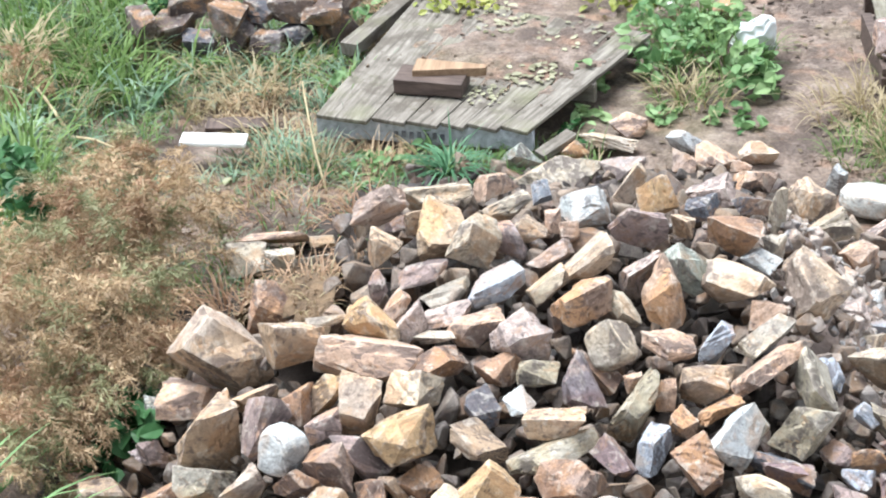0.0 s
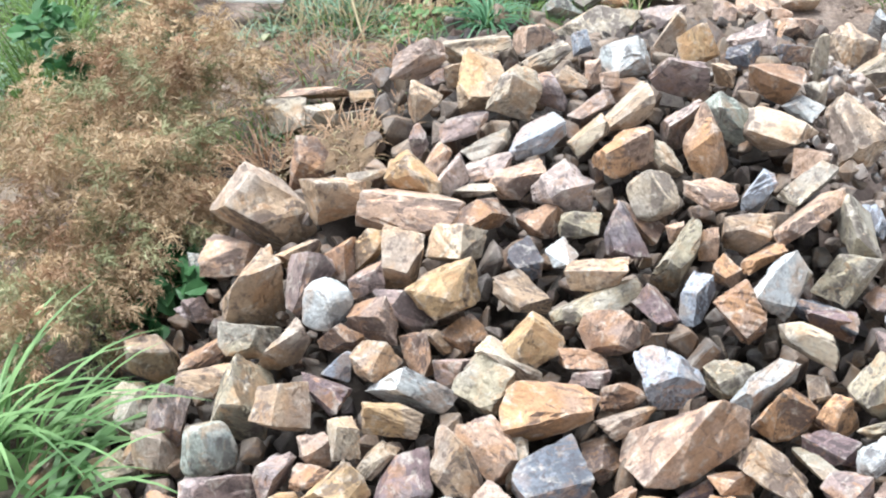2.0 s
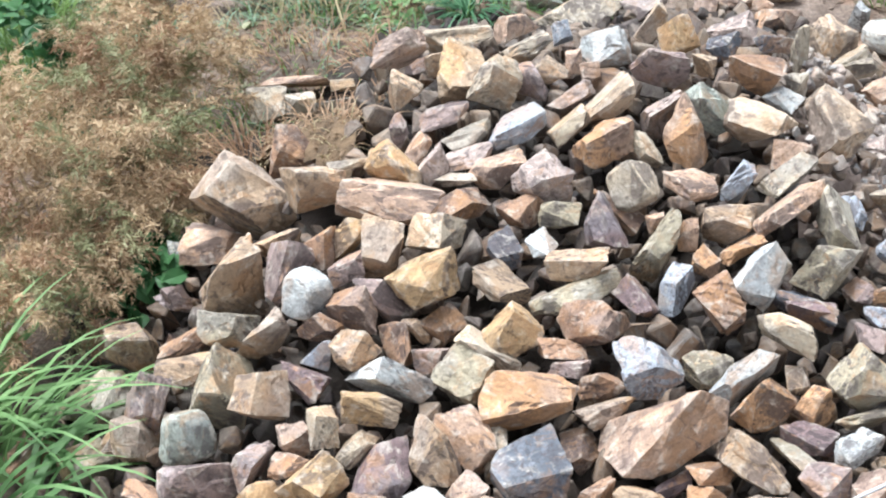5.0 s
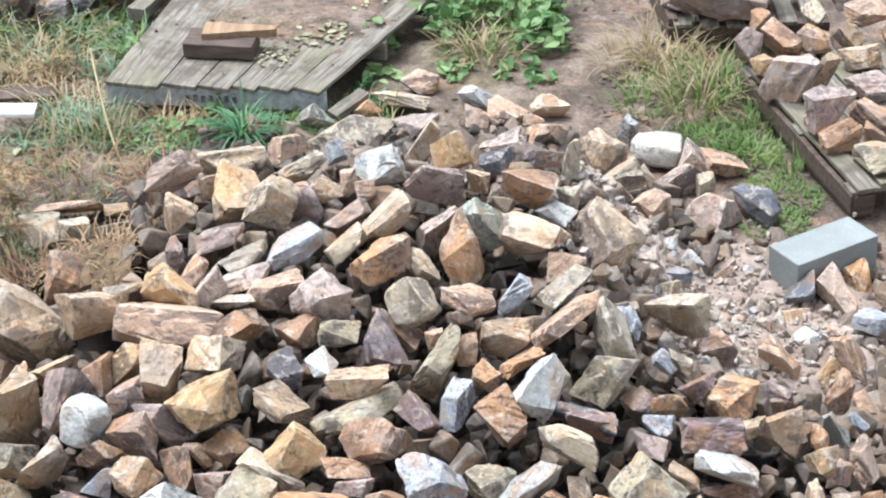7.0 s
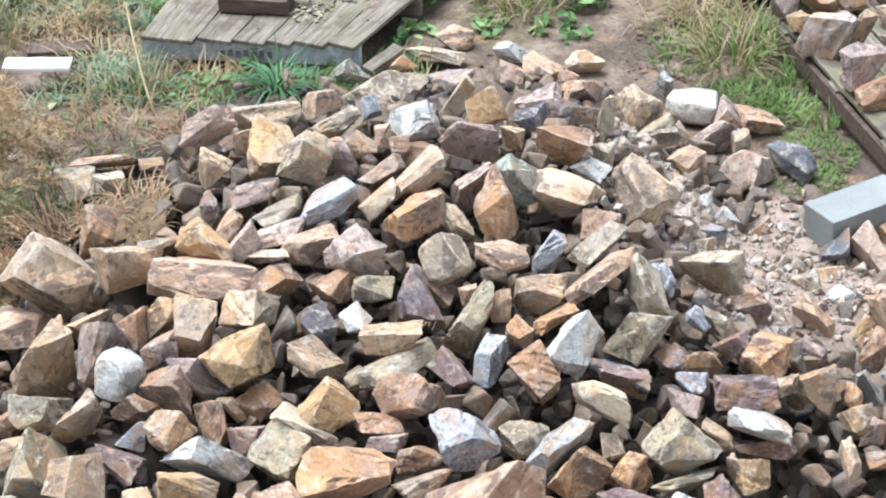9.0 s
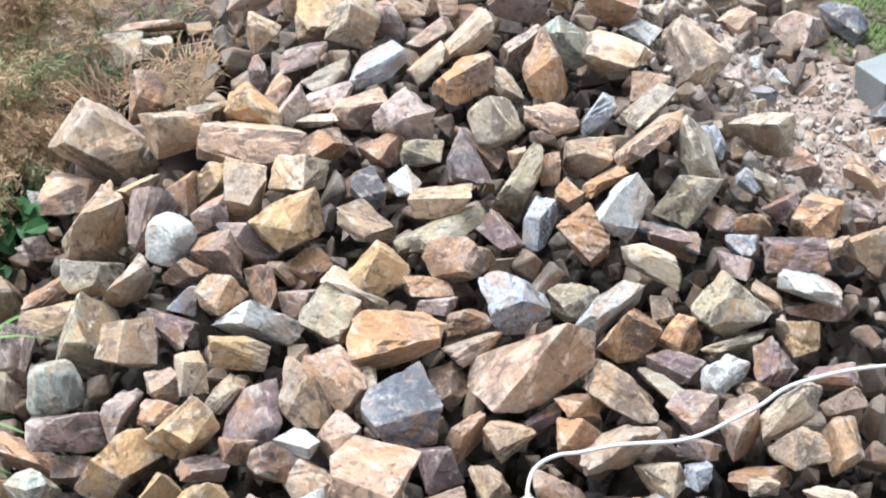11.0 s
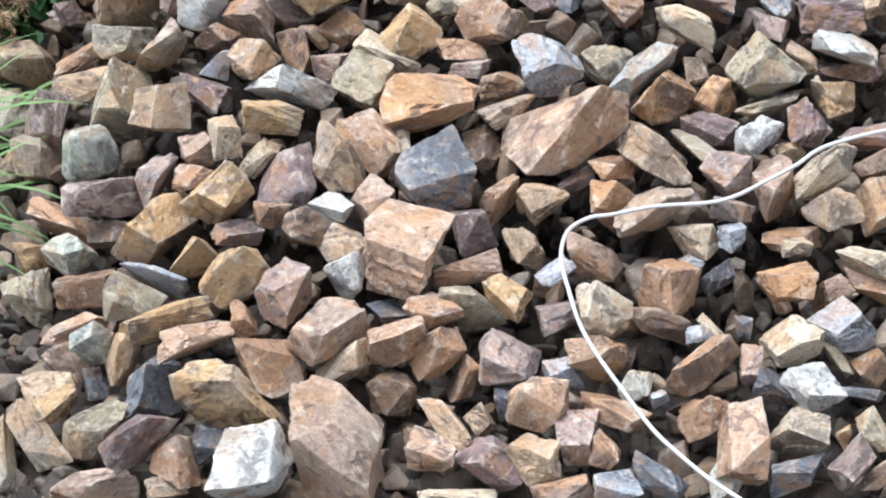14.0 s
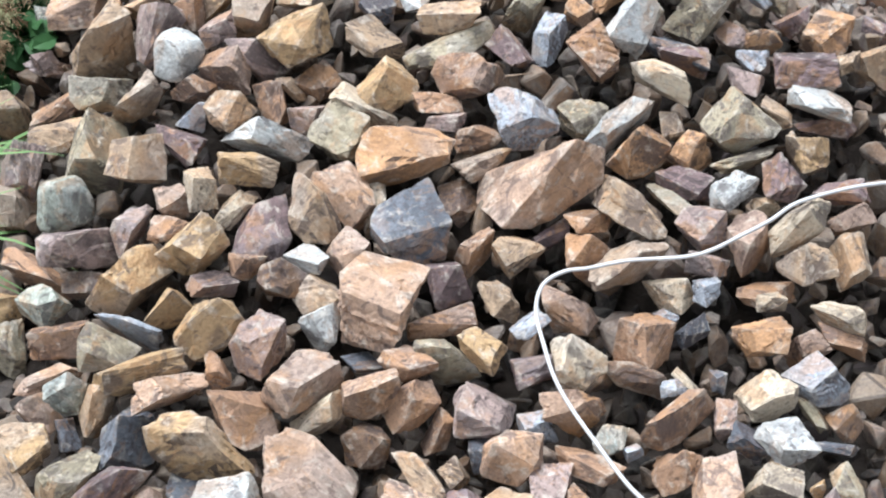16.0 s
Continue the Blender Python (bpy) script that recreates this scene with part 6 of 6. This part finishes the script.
bank_rust, bank_straw = [], []
for _ in range(700):
    x, y = rp.uniform(-2.2, -1.2), rp.uniform(7.3, 9.1)
    if on_bank(x, y) and heap_height(x, y) > 0.02:
        (bank_straw if rp.random() < 0.3 else bank_rust).append(((x, y, max(bank_height(x, y), 0.0)), 5, 0.07, rp.uniform(0.05, 0.12), 0.006, 1.0, 1.6))
grass("dead_grass", bank_rust, leaf_material("matted_grass", (0.12, 0.075, 0.04), (0.44, 0.29, 0.17), 0.2), "rust-brown dead grass matted over the earth bank")
grass("dry_grass", bank_straw, PALE_GRASS, "thin straw over the earth bank")


def clods():
    verts, faces, n = [], [], 0
    for _ in range(800):
        x, y, k = rp.gauss(0.95, 0.45), rp.uniform(9.6, 12.4), 0.008 + 0.03 * rp.random() ** 3
        co, fs = rp.choice(SMALL)
        m = pose(x, y, -0.012, rp.uniform(-15, 15), rp.uniform(-15, 15), rp.uniform(0, 360)) @ Matrix.Diagonal((k * 1.5, k * 1.2, k * 0.45, 1))
        verts += [m @ c for c in co]
        faces += [tuple(i + n for i in f) for f in fs]
        n += len(co)
    tagged(from_lists("clods", verts, faces, EARTH), "small clods and chips of earth on the trodden path", "earth clods", kind="stuff")


clods()
leaves("weed", [
    ((-0.30, 10.73, 0.00), 27, 0.1, 0.25, 0.088), ((-0.10, 11.00, 0.10), 16, 0.1, 0.2, 0.098), ((-0.29, 10.41, 0.00), 21, 0.09, 0.1, 0.078), ((0.15, 11.46, 0.00), 137, 0.24, 0.3, 0.078), ((0.30, 11.17, 0.00), 137, 0.26, 0.25, 0.078), ((0.46, 11.45, 0.00), 63, 0.16, 0.25, 0.078), ((0.18, 11.83, 0.00), 84, 0.25, 0.3, 0.069),
    ((0.55, 10.76, 0.00), 73, 0.15, 0.2, 0.098), ((0.11, 10.47, 0.00), 22, 0.11, 0.05, 0.088), ((0.45, 10.40, 0.00), 31, 0.15, 0.06, 0.088), ((0.59, 10.99, 0.00), 24, 0.1, 0.2, 0.098), ((0.08, 10.90, 0.00), 42, 0.14, 0.2, 0.088),
], WEED, "leafy green weeds growing beside the pallet", kind="stuff")
leaves("weed", [
    ((-1.29, 9.84, 0.00), 90, 0.2, 0.1, 0.05), ((-1.06, 10.14, 0.00), 26, 0.12, 0.16, 0.06), ((-0.78, 10.26, 0.00), 10, 0.06, 0.1, 0.05), ((-1.46, 9.90, 0.00), 26, 0.14, 0.08, 0.05), ((-1.70, 11.49, 0.00), 40, 0.2, 0.2, 0.07), ((-1.58, 10.65, 0.00), 40, 0.14, 0.2, 0.05), ((-2.81, 11.43, 0.00), 40, 0.16, 0.3, 0.06), ((-1.54, 11.79, 0.00), 40, 0.2, 0.2, 0.07),
], WEED, "small green weeds before the pallet", kind="stuff")
leaves("weed", [
    ((-2.04, 7.33, 0.20), 26, 0.1, 0.16, 0.11), ((-2.13, 7.16, 0.10), 24, 0.1, 0.16, 0.11), ((-1.95, 7.22, 0.28), 14, 0.06, 0.1, 0.10), ((-2.22, 7.28, 0.15), 20, 0.1, 0.2, 0.10),
    ((-2.95, 9.09, 0.35), 50, 0.14, 0.25, 0.11), ((-2.82, 8.81, 0.30), 40, 0.14, 0.25, 0.11), ((-2.67, 11.43, 0.00), 50, 0.14, 0.3, 0.09), ((-2.89, 11.82, 0.00), 40, 0.16, 0.3, 0.09), ((-0.35, 10.25, 0.00), 20, 0.08, 0.1, 0.07), ((-2.02, 7.40, 0.20), 26, 0.1, 0.2, 0.13), ((-2.14, 7.34, 0.10), 30, 0.14, 0.15, 0.12), ((-1.40, 7.82, 0.50), 7, 0.05, 0.06, 0.07), ((-1.29, 7.82, 0.50), 5, 0.04, 0.05, 0.06), ((-2.18, 7.56, 0.00), 30, 0.2, 0.2, 0.12),
], leaf_material("dark_weed_leaf", (0.02, 0.09, 0.03), (0.1, 0.27, 0.1)), "dark green weeds at the heap's foot", kind="stuff")
leaves("weed", [((-1.13, 11.50, 0.17), 40, 0.16, 0.06, 0.06), ((-0.94, 11.46, 0.17), 30, 0.14, 0.05, 0.06), ((-0.17, 11.84, 0.00), 50, 0.2, 0.15, 0.06), ((0.02, 11.76, 0.00), 40, 0.2, 0.2, 0.07)],
       leaf_material("yellow_weed_leaf", (0.2, 0.26, 0.04), (0.5, 0.52, 0.14)), "yellowing weeds at the pallet's back edge", kind="stuff")
leaves("leaf_litter", [
    ((-0.59, 10.64, 0.17), 55, 0.16, 0.012, 0.05), ((-0.46, 11.12, 0.17), 30, 0.25, 0.01, 0.04), ((-0.80, 11.27, 0.17), 34, 0.2, 0.01, 0.04), ((-0.81, 10.38, 0.17), 40, 0.12, 0.01, 0.035),
], LITTER, "small fallen leaves and debris on the pallet", "leaf litter", 0.15, "stuff")


def soil_skin():
    """Washed-in soil lying in a thin uneven skin on the back of the pallet."""
    w, verts, faces = 56, [], []
    fr, br = Vector((-0.56, 10.03, 0.15)), Vector((0.05, 11.12, 0.15))
    edge = (br - fr).normalized()
    for j in range(w):
        for i in range(w):
            x, y = -1.35 + 0.022 * i, 10.25 + 0.022 * j
            q = math.hypot((x + 0.66) / 0.46, (y - 10.92) / 0.42)
            verts.append((x, y, 0.163 + 0.02 * (0.88 - q) + 0.016 * noise.noise(Vector((x * 7, y * 7, 3))) + 0.006 * noise.noise(Vector((x * 30, y * 30, 5)))))
    for j in range(w - 1):
        for i in range(w - 1):
            f = (j * w + i, j * w + i + 1, j * w + w + i + 1, j * w + w + i)
            if max(verts[k][2] for k in f) > 0.157 and (verts[f[0]][0] - fr.x) * edge.y - (verts[f[0]][1] - fr.y) * edge.x < -0.06:
                faces.append(f)
    tagged(from_lists("soil", verts, faces, EARTH, True), "thin skin of damp soil washed over the pallet boards", "soil", kind="stuff")


soil_skin()
joined_stones("dirt", None, [((-0.75 + 0.22 * rp.gauss(0, 1), 10.75 + 0.24 * rp.gauss(0, 1), 0.163), 0.008 + 0.02 * rp.random() ** 2) for _ in range(130)], "crumbs of dark earth and bark on the pallet", EARTH)
leaves("leaf_litter", [((rp.uniform(-4.2, -0.6), rp.uniform(8.8, 12.2), 0.0), 4, 0.1, 0.03, 0.06) for _ in range(160)], LITTER, "pale fallen leaves in the grass", "leaf litter", 0.3, "stuff")
leaves("leaf_litter", [((rp.gauss(0.95, 0.4), rp.uniform(9.5, 12), 0.0), 2, 0.1, 0.015, 0.04) for _ in range(45)], leaf_material("brown_litter", (0.1, 0.07, 0.04), (0.3, 0.24, 0.14), 0.1), "small fallen leaves on the trodden path", "leaf litter", 0.2, "stuff")
clod = tagged(new("earth_lump"), "rounded brown lump of earth beside the path", "earth lump")
lump = stone(clod, ROUND[1], "rust", *(0.44, 11.60, 0.06), 0.16, 0.14, 0.13)
lump.name = "lump"
scrap = thing("paper_scrap", rough_box(0.06, 0.05, 0.02, 0.004, 0.004, 2), WHITE_SHEET, "small white scrap lying in the weeds", "scrap")
scrap.matrix_basis = pose(*(0.14, 11.61, 0.10), 20, 10, 30)
tube("dry_stalk", [(-1.56, 9.70, 0.00), (-1.62, 9.85, 0.12), (-1.68, 10.06, 0.25), (-1.73, 10.28, 0.30)], 0.007, TWIG, "tall pale dry plant stalk standing in the grass", "stalk", 6, 6, 0.4)
